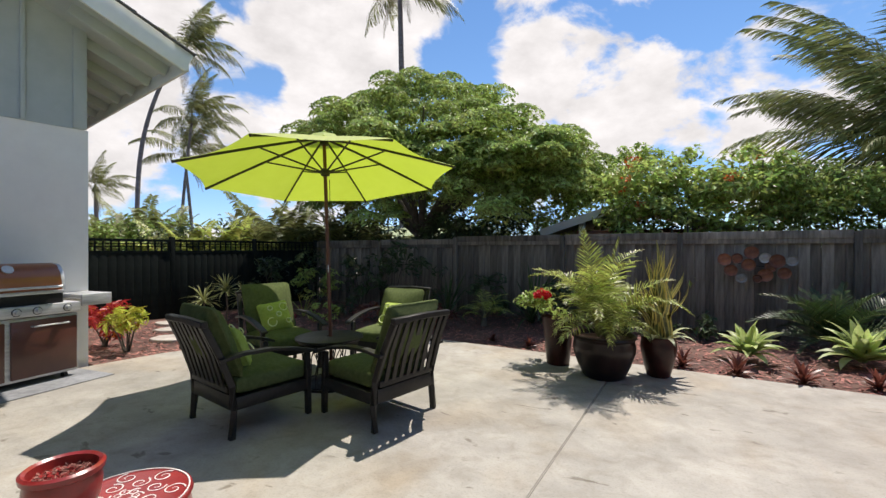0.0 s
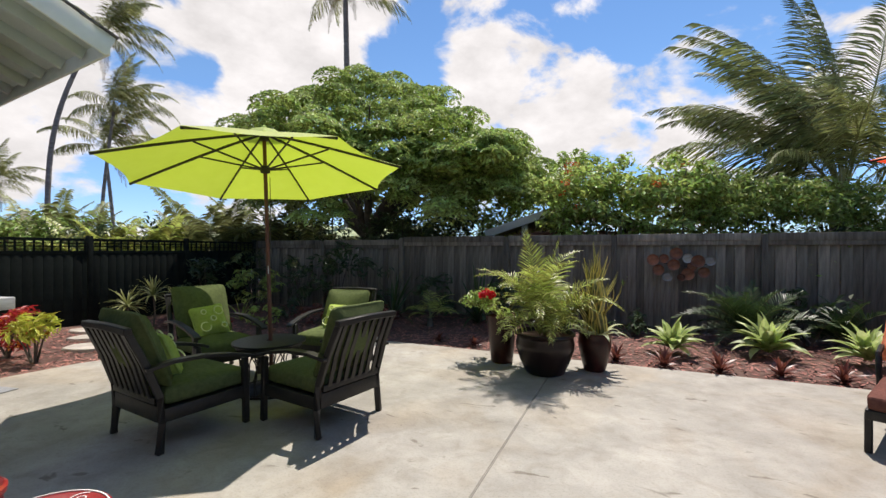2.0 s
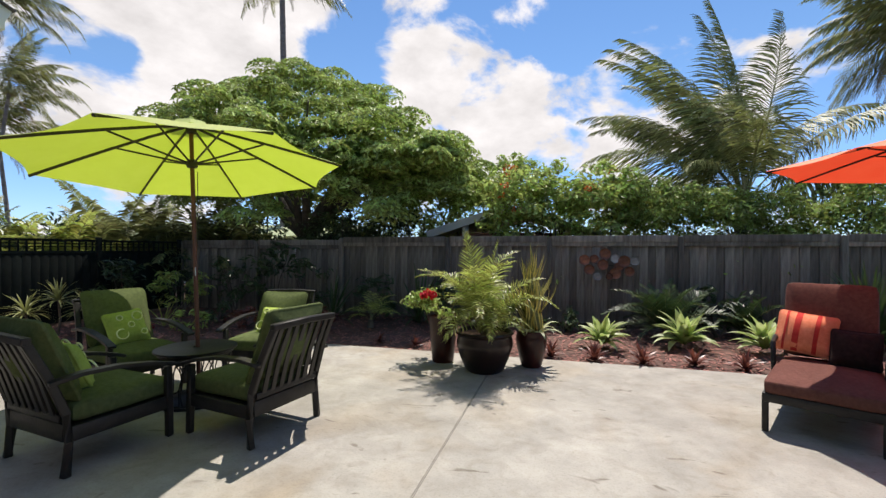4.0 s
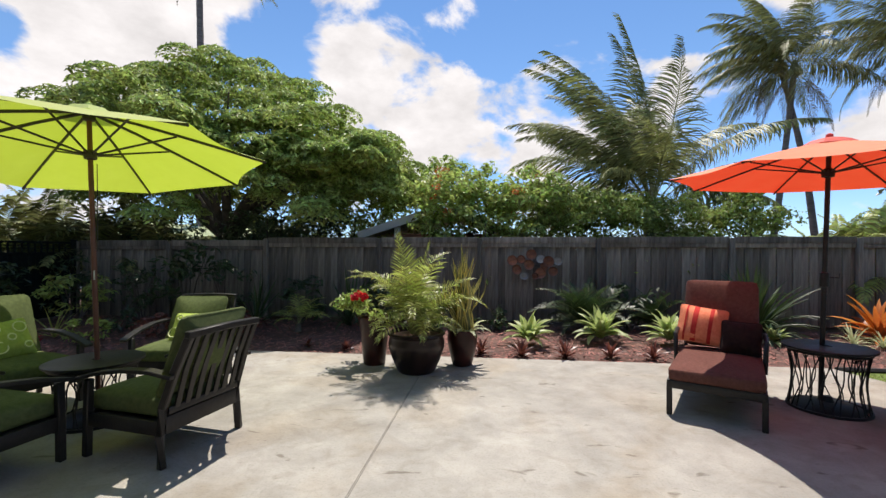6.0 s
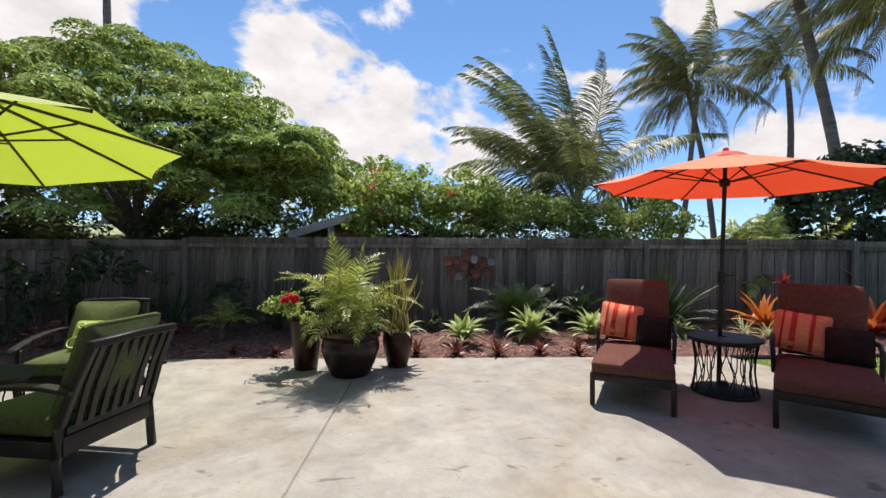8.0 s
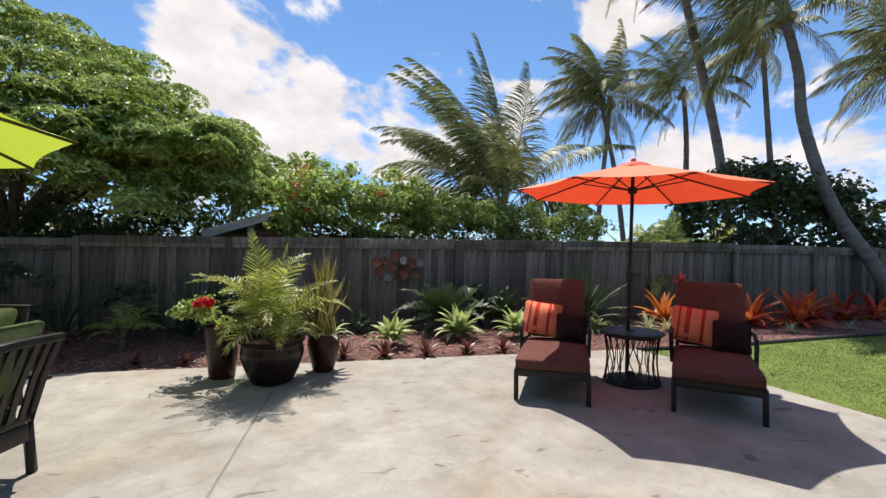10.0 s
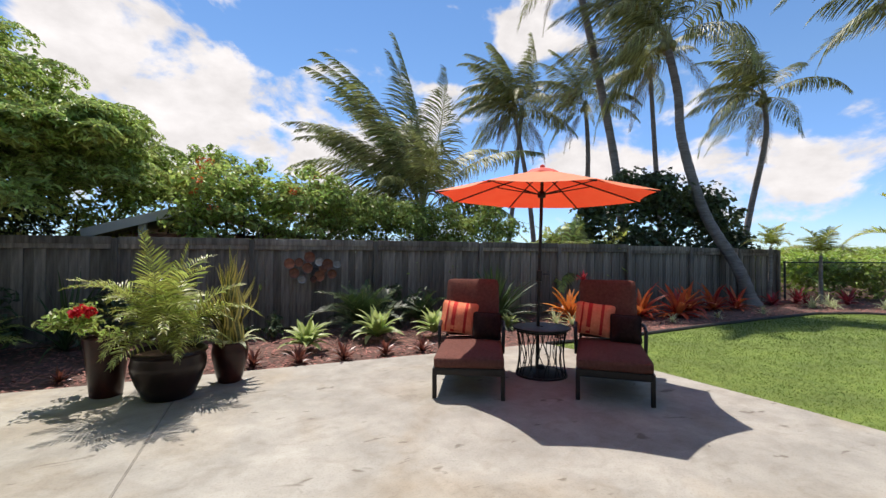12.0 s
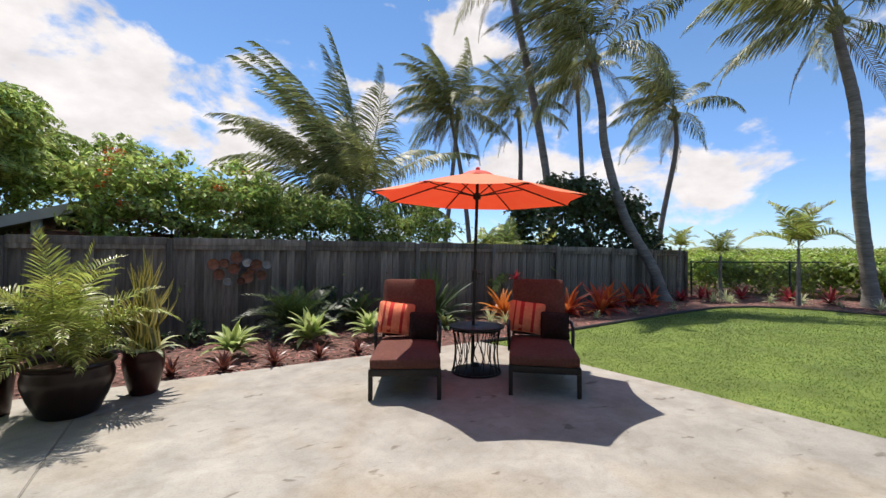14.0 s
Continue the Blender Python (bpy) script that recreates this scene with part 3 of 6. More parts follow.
gx, gy = GEN.uniform(4.5, 17, n), GEN.uniform(-9, 6.6, n)
far = np.hypot(gx, gy)
keep = inside(gx, gy, LAWN) & (GEN.uniform(0, 1, n) < np.clip(6.0 / far, 0.3, 1.0)) & (gy > -0.9 * gx + 2.2 - 0.4 * gx)
gx, gy, far = gx[keep], gy[keep], far[keep]
n = len(gx)
turn, tall = GEN.uniform(0, 6.283, n), GEN.uniform(0.012, 0.028, n)
half = GEN.uniform(0.0022, 0.0045, n) * np.clip(far / 6, 1, 2.2)
lean = GEN.normal(0, 0.02, (n, 2))
v = np.empty((n, 3, 3))
v[:, 0] = np.stack([gx - half * np.cos(turn), gy - half * np.sin(turn), np.full(n, -0.037)], 1)
v[:, 1] = np.stack([gx + half * np.cos(turn), gy + half * np.sin(turn), np.full(n, -0.037)], 1)
v[:, 2] = np.stack([gx + lean[:, 0], gy + lean[:, 1], tall - 0.037], 1)
single("grass", (v.reshape(-1, 3), np.arange(3 * n).reshape(-1, 3)), GRASS, "short mown green grass blades of the lawn", "grass", kind="stuff", smooth=False)

part("joint_filler", boxed((JOINT, 0.025, -0.03), (0.0075, 12.04, 0.045)), JOINT_DIRT, patio, smooth=False)
# planting bed, with its shredded bark
BED = [(-5.10, 6.07), (4.40, 6.07), (5.6, 6.05), (6.8, 6.14), (8.8, 6.35), (10.8, 6.5), (13.2, 6.6), (14.55, 6.15), (15.25, 5.1), (15.4, 3.4), (15.65, -2.0), (17.0, -9.0),
       (19.6, -9.0), (19.2, 4.0), (18.3, 8.95), (-9.68, 8.95), (-9.68, 2.45), (-6.76, 2.45), (-6.66, 3.25), (-6.39, 3.95), (-5.80, 5.15)]
single("planting_bed", slab(BED, -0.03, 0.05), SOIL, "dark soil of the planting bed under bark mulch", "bed", kind="structure", smooth=False)
n = 46000
mx = np.concatenate([GEN.uniform(-9.7, 8, 34000), GEN.uniform(8, 19, 12000)])
my = GEN.uniform(-1.0, 8.95, n)
keep = inside(mx, my, BED)
mx, my = mx[keep], my[keep]
n = len(mx)
turn, tip = GEN.uniform(0, 6.283, n), GEN.normal(0, 0.35, n)
l, w, h = GEN.uniform(0.018, 0.045, n), GEN.uniform(0.007, 0.016, n), GEN.uniform(0.003, 0.007, n)
ca, sa = np.cos(turn), np.sin(turn)
corners = np.array([(-1, -1, 0), (1, -0.7, 0), (1, 0.7, 0), (-1, 1, 0), (0, 0, 1)], float)
v = np.empty((n, 5, 3))
for i, (a, b, c) in enumerate(corners):
    v[:, i, 0] = mx + a * l * ca - b * w * sa
    v[:, i, 1] = my + a * l * sa + b * w * ca
    v[:, i, 2] = -0.026 + GEN.uniform(0, 0.012, n) + a * l * tip * 0.5 + c * h + 0.006
i = np.arange(n)[:, None] * 5
tris = np.concatenate([i + np.array([[a, (a + 1) % 4, 4]]) for a in range(4)], 1).reshape(-1, 3)
single("bark_mulch", (v.reshape(-1, 3), tris), MULCH, "reddish brown shredded bark mulch on the bed", "mulch", kind="stuff", smooth=False)
bm = bmesh.new()
tube(bm, [(x, y, -0.01) for x, y in [(4.4, 6.045), (5.6, 6.035), (6.8, 6.12), (8.8, 6.325), (10.8, 6.475), (13.2, 6.575), (14.52, 6.12), (15.22, 5.1), (15.37, 3.4), (15.62, -2.0), (17.0, -9)]], 0.035, 6)
single("lawn_edging", bm, EDGING, "dark plastic edging between lawn and mulch", "edging", kind="structure")

# ---------------------------------------------------------------- back fence
FENCE_Y, FENCE_TOP = 9.0, 1.76
back_fence = thing("back_fence", pose(0, 0, 0), "weathered grey board fence with capped posts", "fence", kind="structure")
POSTS = [-9.76, -7.4, -5.03, -2.45, -0.28, 2.14, 4.68, 6.95, 9.32, 11.77, 14.0, 16.0]


def fence_height(x):
    return FENCE_TOP - (0.10 * (x - 9) / 7 if x > 9 else 0) - (0.06 if x < -6 else 0)


post_mesh = mesh_of("post", boxed((0, 0, 0.87), (0.09, 0.09, 1.9), 0.008), FENCE_WOOD)
for x in POSTS:
    part("post", post_mesh, FENCE_WOOD, back_fence, m=pose(x, FENCE_Y - 0.01, fence_height(x) - 1.80))
for x0, x1 in zip(POSTS, POSTS[1:]):
    h = min(fence_height(x0), fence_height(x1))
    for z, behind in ((h - 0.125, 0.0), (h - 0.92, 0.085), (0.28, 0.085)):
        part("rail", boxed(((x0 + x1) / 2, FENCE_Y + 0.018 + behind, z), (x1 - x0 - 0.094, 0.04, 0.09), 0.005), FENCE_WOOD, back_fence)
    part("cap_board", boxed(((x0 + x1) / 2, FENCE_Y - 0.005, h - 0.022), (x1 - x0 - 0.10, 0.028, 0.13), 0.005), FENCE_WOOD, back_fence)
rnd = random.Random(3)
board_mesh = [mesh_of("board", boxed((0, 0, 0.84), (w, 0.018, 1.68), 0.004), FENCE_WOOD) for w in (0.150, 0.153, 0.156)]
x = -9.7
while x < 16.0:
    m = pose(x + 0.07, FENCE_Y + 0.062 + (0.020 if len(back_fence.children) % 2 else 0.0), fence_height(x) - 1.715 + rnd.uniform(-0.012, 0.004), rnd.uniform(-0.2, 0.2), rnd.uniform(-0.12, 0.12), 0)
    part("board", rnd.choice(board_mesh), FENCE_WOOD, back_fence, m=m)
    x += 0.1465

# dark screen fence by the house
side_fence = thing("side_fence", pose(-9.78, 0, 0), "dark green painted fence with an open slatted top", "fence", kind="structure")
for y in (8.93, 6.9, 4.9, 2.9, 0.9, -1.1):
    part("post", boxed((0, y, 0.88), (0.09, 0.09, 1.76), 0.006), DARK_FENCE, side_fence)
y = -1.0
panel = mesh_of("board", boxed((0, 0, 0.72), (0.02, 0.148, 1.40), 0.003), DARK_FENCE)
while y < 8.9:
    part("board", panel, DARK_FENCE, side_fence, m=pose(0, y, 0))
    y += 0.15
for y0, y1 in ((8.93, 6.9), (6.9, 4.9), (4.9, 2.9), (2.9, 0.9), (0.9, -1.1)):
    for z, t in ((1.44, 0.05), (1.68, 0.05), (1.55, 0.02), (1.61, 0.02)):
        part("rail", boxed((0, (y0 + y1) / 2, z), (0.05 if t > 0.03 else 0.02, y0 - y1 - 0.092, t)), DARK_FENCE, side_fence)
lattice = mesh_of("slat", boxed((0, 0, 1.56), (0.018, 0.03, 0.2)), DARK_FENCE)
y = -0.9
while y < 8.85:
    part("slat", lattice, DARK_FENCE, side_fence, m=pose(0.004, y, 0))
    y += 0.13

# ---------------------------------------------------------------- house
HOUSE = pose(-6.80, 2.38, 0, 0, 0, -6.0)
house = thing("house", HOUSE, "sage and off-white single-storey house with a deep eave", "house", kind="structure")
part("lower_wall", boxed((-2.5, -4.0, 1.5), (5.0, 8.0, 3.06)), STUCCO, house, "smooth off-white painted lower wall", smooth=False)
part("upper_wall", boxed((-2.46, -4.0, 3.9), (4.95, 7.9, 1.74)), SIDING, house, "sage green board and batten upper wall", smooth=False)
part("corner_board", boxed((0.018, -0.09, 3.68), (0.035, 0.14, 1.28), 0.004), SIDING, house)
for k in range(8):
    part("batten", boxed((0.03, -0.62 - 0.60 * k, 3.9), (0.03, 0.045, 1.72), 0.004), SIDING, house)
# roof: eave along the house x axis, gable rake over the patio side
EAVE_Y, RAKE_X, EAVE_Z, PITCH = 0.76, 1.07, 3.80, 0.40
run = 4.6
bm = bmesh.new()
q = [bm.verts.new(p) for p in ((RAKE_X, EAVE_Y, EAVE_Z + 0.20), (-6, EAVE_Y, EAVE_Z + 0.20), (-6, EAVE_Y - run, EAVE_Z + 0.20 + PITCH * run), (RAKE_X, EAVE_Y - run, EAVE_Z + 0.20 + PITCH * run))]
f0 = bm.faces.new(q)
made = bmesh.ops.extrude_face_region(bm, geom=[f0])["geom"]
bmesh.ops.translate(bm, verts=[g for g in made if isinstance(g, bmesh.types.BMVert)], vec=(0, 0, -0.03))
part("soffit_boards", bm, SIDING, house, "sage painted roof boarding", smooth=False)
for row in range(14):
    y0 = EAVE_Y + 0.05 - row * 0.33
    z0 = EAVE_Z + 0.235 + PITCH * (EAVE_Y - y0)
    tilt = Matrix.Translation((-2.4, y0 - 0.16, z0 + PITCH * 0.16)) @ pose(0, 0, 0, -math.degrees(math.atan(PITCH)) + 2)
    part("shingle_course", boxed((0, 0, 0), (7.1, 0.40, 0.018), 0.003, tilt), SHINGLE, house, smooth=False)
part("eave_fascia", boxed(((RAKE_X - 6) / 2, EAVE_Y, EAVE_Z + 0.095), (RAKE_X + 6, 0.035, 0.19), 0.004), TRIM, house, "cream painted eave board")
rake = Matrix.Translation((RAKE_X + 0.02, EAVE_Y - run / 2, EAVE_Z + 0.06 + PITCH * run / 2)) @ pose(0, 0, 0, -math.degrees(math.atan(PITCH)))
part("rake_board", boxed((0, 0, 0.03), (0.035, math.hypot(run, PITCH * run), 0.25), 0.004, rake), TRIM, house, "cream painted gable board")
for k in range(8):
    x = RAKE_X - 0.55 - 0.62 * k
    m = Matrix.Translation((x, EAVE_Y - 0.55, EAVE_Z + 0.10 + PITCH * 0.55)) @ pose(0, 0, 0, -math.degrees(math.atan(PITCH)))
    part("rafter_tail", boxed((0, 0, 0), (0.07, 1.1, 0.14), 0.006, m), SIDING, house)

# unseen wall and eave added behind the tripod, to hold back sky fill
back = thing("unseen_sky_block", pose(0, -2.6, 0), "unseen plain sage wall and eave added to hold back sky light", "house", kind="structure")
part("wall", boxed((1.8, -0.12, 1.6), (17.0, 0.24, 3.3)), SIDING, back, smooth=False)
part("eave", boxed((1.8, 0.90, 3.3), (17.6, 2.6, 0.12)), SIDING, back, smooth=False)
part("eave_fascia", boxed((1.8, 2.217, 3.33), (17.6, 0.03, 0.2)), TRIM, back, smooth=False)
# ---------------------------------------------------------------- patio furniture


def armchair(m, label, slump=0.0):
    ch = thing("patio_armchair", m, label, "chair", "chairs round the lime umbrella table")
    for y in (-0.36, 0.36):
        part("front_leg", barred([(0.33, y, 0.0), (0.325, y, 0.28), (0.315, y, 0.565)], 0.05, 0.05), DARK_WOOD, ch)
        part("back_leg", barred([(-0.365, y, 0.0), (-0.345, y * 0.99, 0.22), (-0.36, y * 0.97, 0.42), (-0.45, y * 0.92, 0.68), (-0.555, y * 0.875, 0.915)], 0.048, 0.052), DARK_WOOD, ch)
        arm = [(-0.46, y * 0.98, 0.635), (-0.28, y * 1.03, 0.665), (-0.05, y * 1.05, 0.66), (0.18, y * 1.06, 0.625), (0.36, y * 1.05, 0.575), (0.42, y * 1.05, 0.55)]
        part("armrest", barred(arm, 0.075, 0.028), DARK_WOOD, ch)
        part("side_rail", boxed((-0.015, y, 0.275), (0.64, 0.032, 0.10), 0.006), DARK_WOOD, ch)
    part("front_rail", boxed((0.335, 0, 0.275), (0.032, 0.67, 0.10), 0.006), DARK_WOOD, ch)
    part("back_rail", boxed((-0.352, 0, 0.285), (0.034, 0.66, 0.12), 0.006), DARK_WOOD, ch)
    part("lower_back_rail", boxed((-0.372, 0, 0.385), (0.03, 0.645, 0.05), 0.006), DARK_WOOD, ch)
    part("top_rail", barred([(-0.56, -0.345, 0.925), (-0.57, 0, 0.938), (-0.56, 0.345, 0.925)], 0.055, 0.05), DARK_WOOD, ch)
    for k in range(7):
        y = -0.255 + 0.085 * k
        part("back_slat", barred([(-0.378, y, 0.39), (-0.455, y, 0.66), (-0.558, y * 0.98, 0.905)], 0.046, 0.016), DARK_WOOD, ch)
    part("seat_deck", boxed((-0.02, 0, 0.305), (0.62, 0.655, 0.02)), DARK_WOOD, ch)
    part("seat_cushion", cushion((0.70, 0.655, 0.15), 0.055, 0.03), GREEN_CLOTH, ch, "moss green seat cushion", m=pose(0.035, 0, 0.392))
    part("back_cushion", cushion((0.64, 0.64, 0.17), 0.06, 0.045, 11, 0.02), GREEN_CLOTH, ch, "moss green back cushion", m=pose(-0.362 + slump, 0, 0.745 - slump, 0, -111 - 60 * slump, 0))
    return ch


CHAIR_TEXT = "dark slatted patio armchair with moss green cushions"
armchair(pose(-2.56, 3.10, 0, 0, 0, 171), CHAIR_TEXT + ", back to the light")
armchair(pose(-3.45, 2.42, 0, 0, 0, 83), CHAIR_TEXT + " in umbrella shade")
armchair(pose(-4.50, 3.55, 0, 0, 0, -14), CHAIR_TEXT + ", patterned pillow")
armchair(pose(-3.52, 4.50, 0, 0, 0, -83), CHAIR_TEXT + ", half sunlit", 0.09)


def throw_pillow(m, mat, label, size=(0.42, 0.42, 0.15), stripes=None, rings=False):
    pl = thing("throw_pillow", m, label, "pillow", "pillows on the patio seats")
    part("cover", cushion(size, 0.05, 0.035, 11, 0.05), mat, pl)
    if stripes:
        for x, w in stripes:
            bm = bmesh.new()
            grid = []
            for i in range(13):
                v = -1 + i / 6
                row = []
                for dx in (-w / 2, w / 2):
                    u = (x + dx) / (size[0] / 2)
                    k = max(abs(u), abs(v))
                    z = (size[2] / 2 + 0.035 * (1 - u * u) * (1 - v * v)) * (1 - 0.75 * k ** 3) + 0.006
                    row.append(bm.verts.new((x + dx, v * size[1] / 2 * (1 - 0.05 * (1 - u * u)) * 0.97, z)))
                grid.append(row)
            for a, b in zip(grid, grid[1:]):
                bm.faces.new((a[0], a[1], b[1], b[0]))
            part("stripe", bm, CRIMSON, pl)
    if rings:
        for x, y, r in ((-0.09, 0.09, 0.05), (0.08, -0.10, 0.055), (0.1, 0.11, 0.03), (-0.1, -0.08, 0.028), (0.0, 0.0, 0.03)):
            u, v = x / 0.21, y / 0.21
            z = (size[2] / 2 + 0.035 * (1 - u * u) * (1 - v * v)) * (1 - 0.75 * max(abs(u), abs(v)) ** 3) + 0.006
            bm = bmesh.new()
            tube(bm, [(x + r * math.cos(a), y + r * math.sin(a), z) for a in (2 * math.pi * k / 16 for k in range(17))], 0.007, 5)
            part("ring_motif", bm, PALE_CLOTH, pl)
    return pl


C_BL, C_BR = pose(-4.50, 3.55, 0, 0, 0, -14), pose(-3.52, 4.50, 0, 0, 0, -83)
C_L, C_R = pose(-3.45, 2.42, 0, 0, 0, 83), pose(-2.56, 3.10, 0, 0, 0, 171)
throw_pillow(C_BL @ pose(-0.12, -0.02, 0.635, 0, 64, 0) @ pose(0, 0, 0, 0, 0, 6), LIME_CLOTH, "lime pillow with pale ring motifs on an armchair", (0.40, 0.40, 0.15), None, True)
throw_pillow(C_BR @ pose(-0.03, 0.05, 0.60, 0, 58, 0), LIME_CLOTH, "lime pillow with pale ring motifs on the far armchair", (0.40, 0.40, 0.15), None, True)
throw_pillow(C_L @ pose(-0.16, 0.07, 0.65, 0, 66, 0), LIME_CLOTH, "lime pillow with ring motifs in a shaded armchair", (0.40, 0.40, 0.15), None, True)


def wire_table(m, top_z, r, label):
    tb = thing("wire_side_table", m, label, "table", "round tables under the umbrellas")
    bm = lathe([(0.035, top_z - 0.03), (r - 0.02, top_z - 0.03), (r, top_z - 0.02), (r, top_z - 0.004), (r - 0.012, top_z), (0.035, top_z)], 40, True)
    part("tabletop", bm, BLACK_METAL, tb, "dark round metal tabletop with a pole hole")
    part("foot_ring", lathe([(r * 0.84, 0.0), (r * 0.90, 0.0), (r * 0.90, 0.025), (r * 0.84, 0.025)], 36, True), BLACK_METAL, tb)
    part("neck_ring", lathe([(r * 0.86, top_z - 0.055), (r * 0.9, top_z - 0.055), (r * 0.9, top_z - 0.03), (r * 0.86, top_z - 0.03)], 36, True), BLACK_METAL, tb)
    rr = random.Random(int(top_z * 1000))
    for k in range(34):
        a0 = 2 * math.pi * k / 34
        twist = (0.34 if k % 2 else -0.30) + rr.uniform(-0.14, 0.14)
        pts = []
        for i in range(9):
            s = i / 8
            a = a0 + twist * s + 0.07 * math.sin(7 * s + k)
            rad = r * (0.87 - 0.10 * math.sin(math.pi * s))
            pts.append((rad * math.cos(a), rad * math.sin(a), 0.012 + (top_z - 0.05) * s))
        part("wire_strand", tubed(pts, 0.0058, 5), BLACK_METAL, tb)
    part("umbrella_base", lathe([(0.0, 0.0), (0.27, 0.0), (0.275, 0.02), (0.23, 0.045), (0.05, 0.07), (0.032, 0.12), (0.0, 0.12)], 28), BLACK_METAL, tb, "dark cast umbrella base")
    return tb


wire_table(pose(-3.53, 3.43, 0), 0.53, 0.37, "dark round metal table with woven wire legs between armchairs")
wire_table(pose(3.20, 4.50, 0), 0.60, 0.355, "dark round metal table with twisted wire legs between loungers")


def umbrella(m, r, rim, top, mat, pole_mat, rib_mat, label, turn, hub, canopy_label):
    um = thing("market_umbrella", m, label, "umbrella", "patio umbrellas")
    part("pole", tubed([(0, 0, 0.06), (0, 0, 1.3), (0, 0, top - 0.02)], 0.021, 12), pole_mat, um)
    for k in range(8):
        a0, a1 = radians(turn + 45 * k), radians(turn + 45 * (k + 1))
        verts, faces = [], []
        nu, nv = 8, 6
        for i in range(nv + 1):
            s = 0.04 + 0.96 * i / nv
            for j in range(nu + 1):
                u = j / nu
                p0, p1 = Vector((math.cos(a0), math.sin(a0))), Vector((math.cos(a1), math.sin(a1)))
                p = p0.lerp(p1, u)
                bow = math.sin(math.pi * u)
                q = p * r * s * (1 - 0.055 * bow * s * s)
                z = top - (top - rim) * (s ** 1.12) - 0.022 * bow * s * (1 - 0.4 * s)
                verts.append((q.x, q.y, z))
        for i in range(nv):
            for j in range(nu):
                a = i * (nu + 1) + j
                faces.append((a, a + 1, a + nu + 2, a + nu + 1))
        part("canopy_panel", (np.array(verts), np.array(faces)), mat, um, canopy_label)
        d = Vector((math.cos(a0), math.sin(a0), 0))
        pts = [d * r * s + Vector((0, 0, top - (top - rim) * (s ** 1.12) - 0.017)) for s in (0.03, 0.25, 0.5, 0.75, 0.995)]
        rb = part("rib", tubed(pts, 0.0115 if rib_mat is RIB else 0.008, 6, 1.3), rib_mat, um)
        s = 0.47
        tip = d * r * s + Vector((0, 0, top - (top - rim) * (s ** 1.12) - 0.03))
        part("strut", tubed([d * 0.04 + Vector((0, 0, hub)), tip], 0.010 if rib_mat is RIB else 0.0075, 6), rib_mat, rb)
    part("hub", lathe([(0.022, hub - 0.05), (0.05, hub - 0.04), (0.055, hub + 0.02), (0.03, hub + 0.04)], 14), rib_mat, um)
    part("top_hub", lathe([(0.022, top - 0.10), (0.05, top - 0.09), (0.05, top - 0.03), (0.02, top - 0.02)], 14), rib_mat, um)
    bm = lathe([(0.24, top - (top - rim) * 0.13), (0.16, top + 0.006), (0.06, top + 0.032), (0.012, top + 0.038)], 8)
    bmesh.ops.delete(bm, geom=[f for f in bm.faces if len(f.verts) > 4], context="FACES")
    part("vent_cap", bm, mat if rib_mat is RIB else RED_CAP, um, smooth=False)
    part("finial", lathe([(0.012, top + 0.03), (0.03, top + 0.042), (0.028, top + 0.068), (0.008, top + 0.08)], 12), mat if rib_mat is RIB else RED_CAP, um)
    return um


lime_lean = Matrix.Translation((-3.46, 3.40, 0.0)) @ Vector((0, 0, 1)).rotation_difference(Vector((-0.085, 0.038, 1.0))).to_matrix().to_4x4()
lime = umbrella(lime_lean, 1.50, 2.33, 2.80, LIME_CANOPY, POLE_WOOD, RIB, "open lime green market umbrella on a reddish wooden pole", 136 + 22.5, 2.39, "taut lime green fabric panel")
part("pulley_cord", tubed([(0.045, 0.02, 2.30), (0.04, 0.015, 1.9), (0.03, 0.01, 1.5)], 0.004, 5), RIB, lime)
part("pin", tubed([(0.02, -0.02, 1.32), (0.035, -0.035, 1.32), (0.035, -0.035, 1.24)], 0.006, 5), STEEL, lime)
red = umbrella(pose(3.16, 4.54, 0, 0.8, 1.4, 0), 1.365, 2.24, 2.57, RED_CANOPY, BLACK_METAL, BLACK_METAL, "open orange-red market umbrella on a black metal pole", 54 + 22.5, 2.27, "taut orange-red fabric panel")
crank = part("crank_housing", lathe([(0.021, 1.16), (0.036, 1.17), (0.036, 1.30), (0.021, 1.31)], 12), BLACK_METAL, red)
part("crank_handle", tubed([(0.03, -0.01, 1.26), (0.10, -0.04, 1.26), (0.10, -0.04, 1.30)], 0.007, 6), BLACK_METAL, crank)


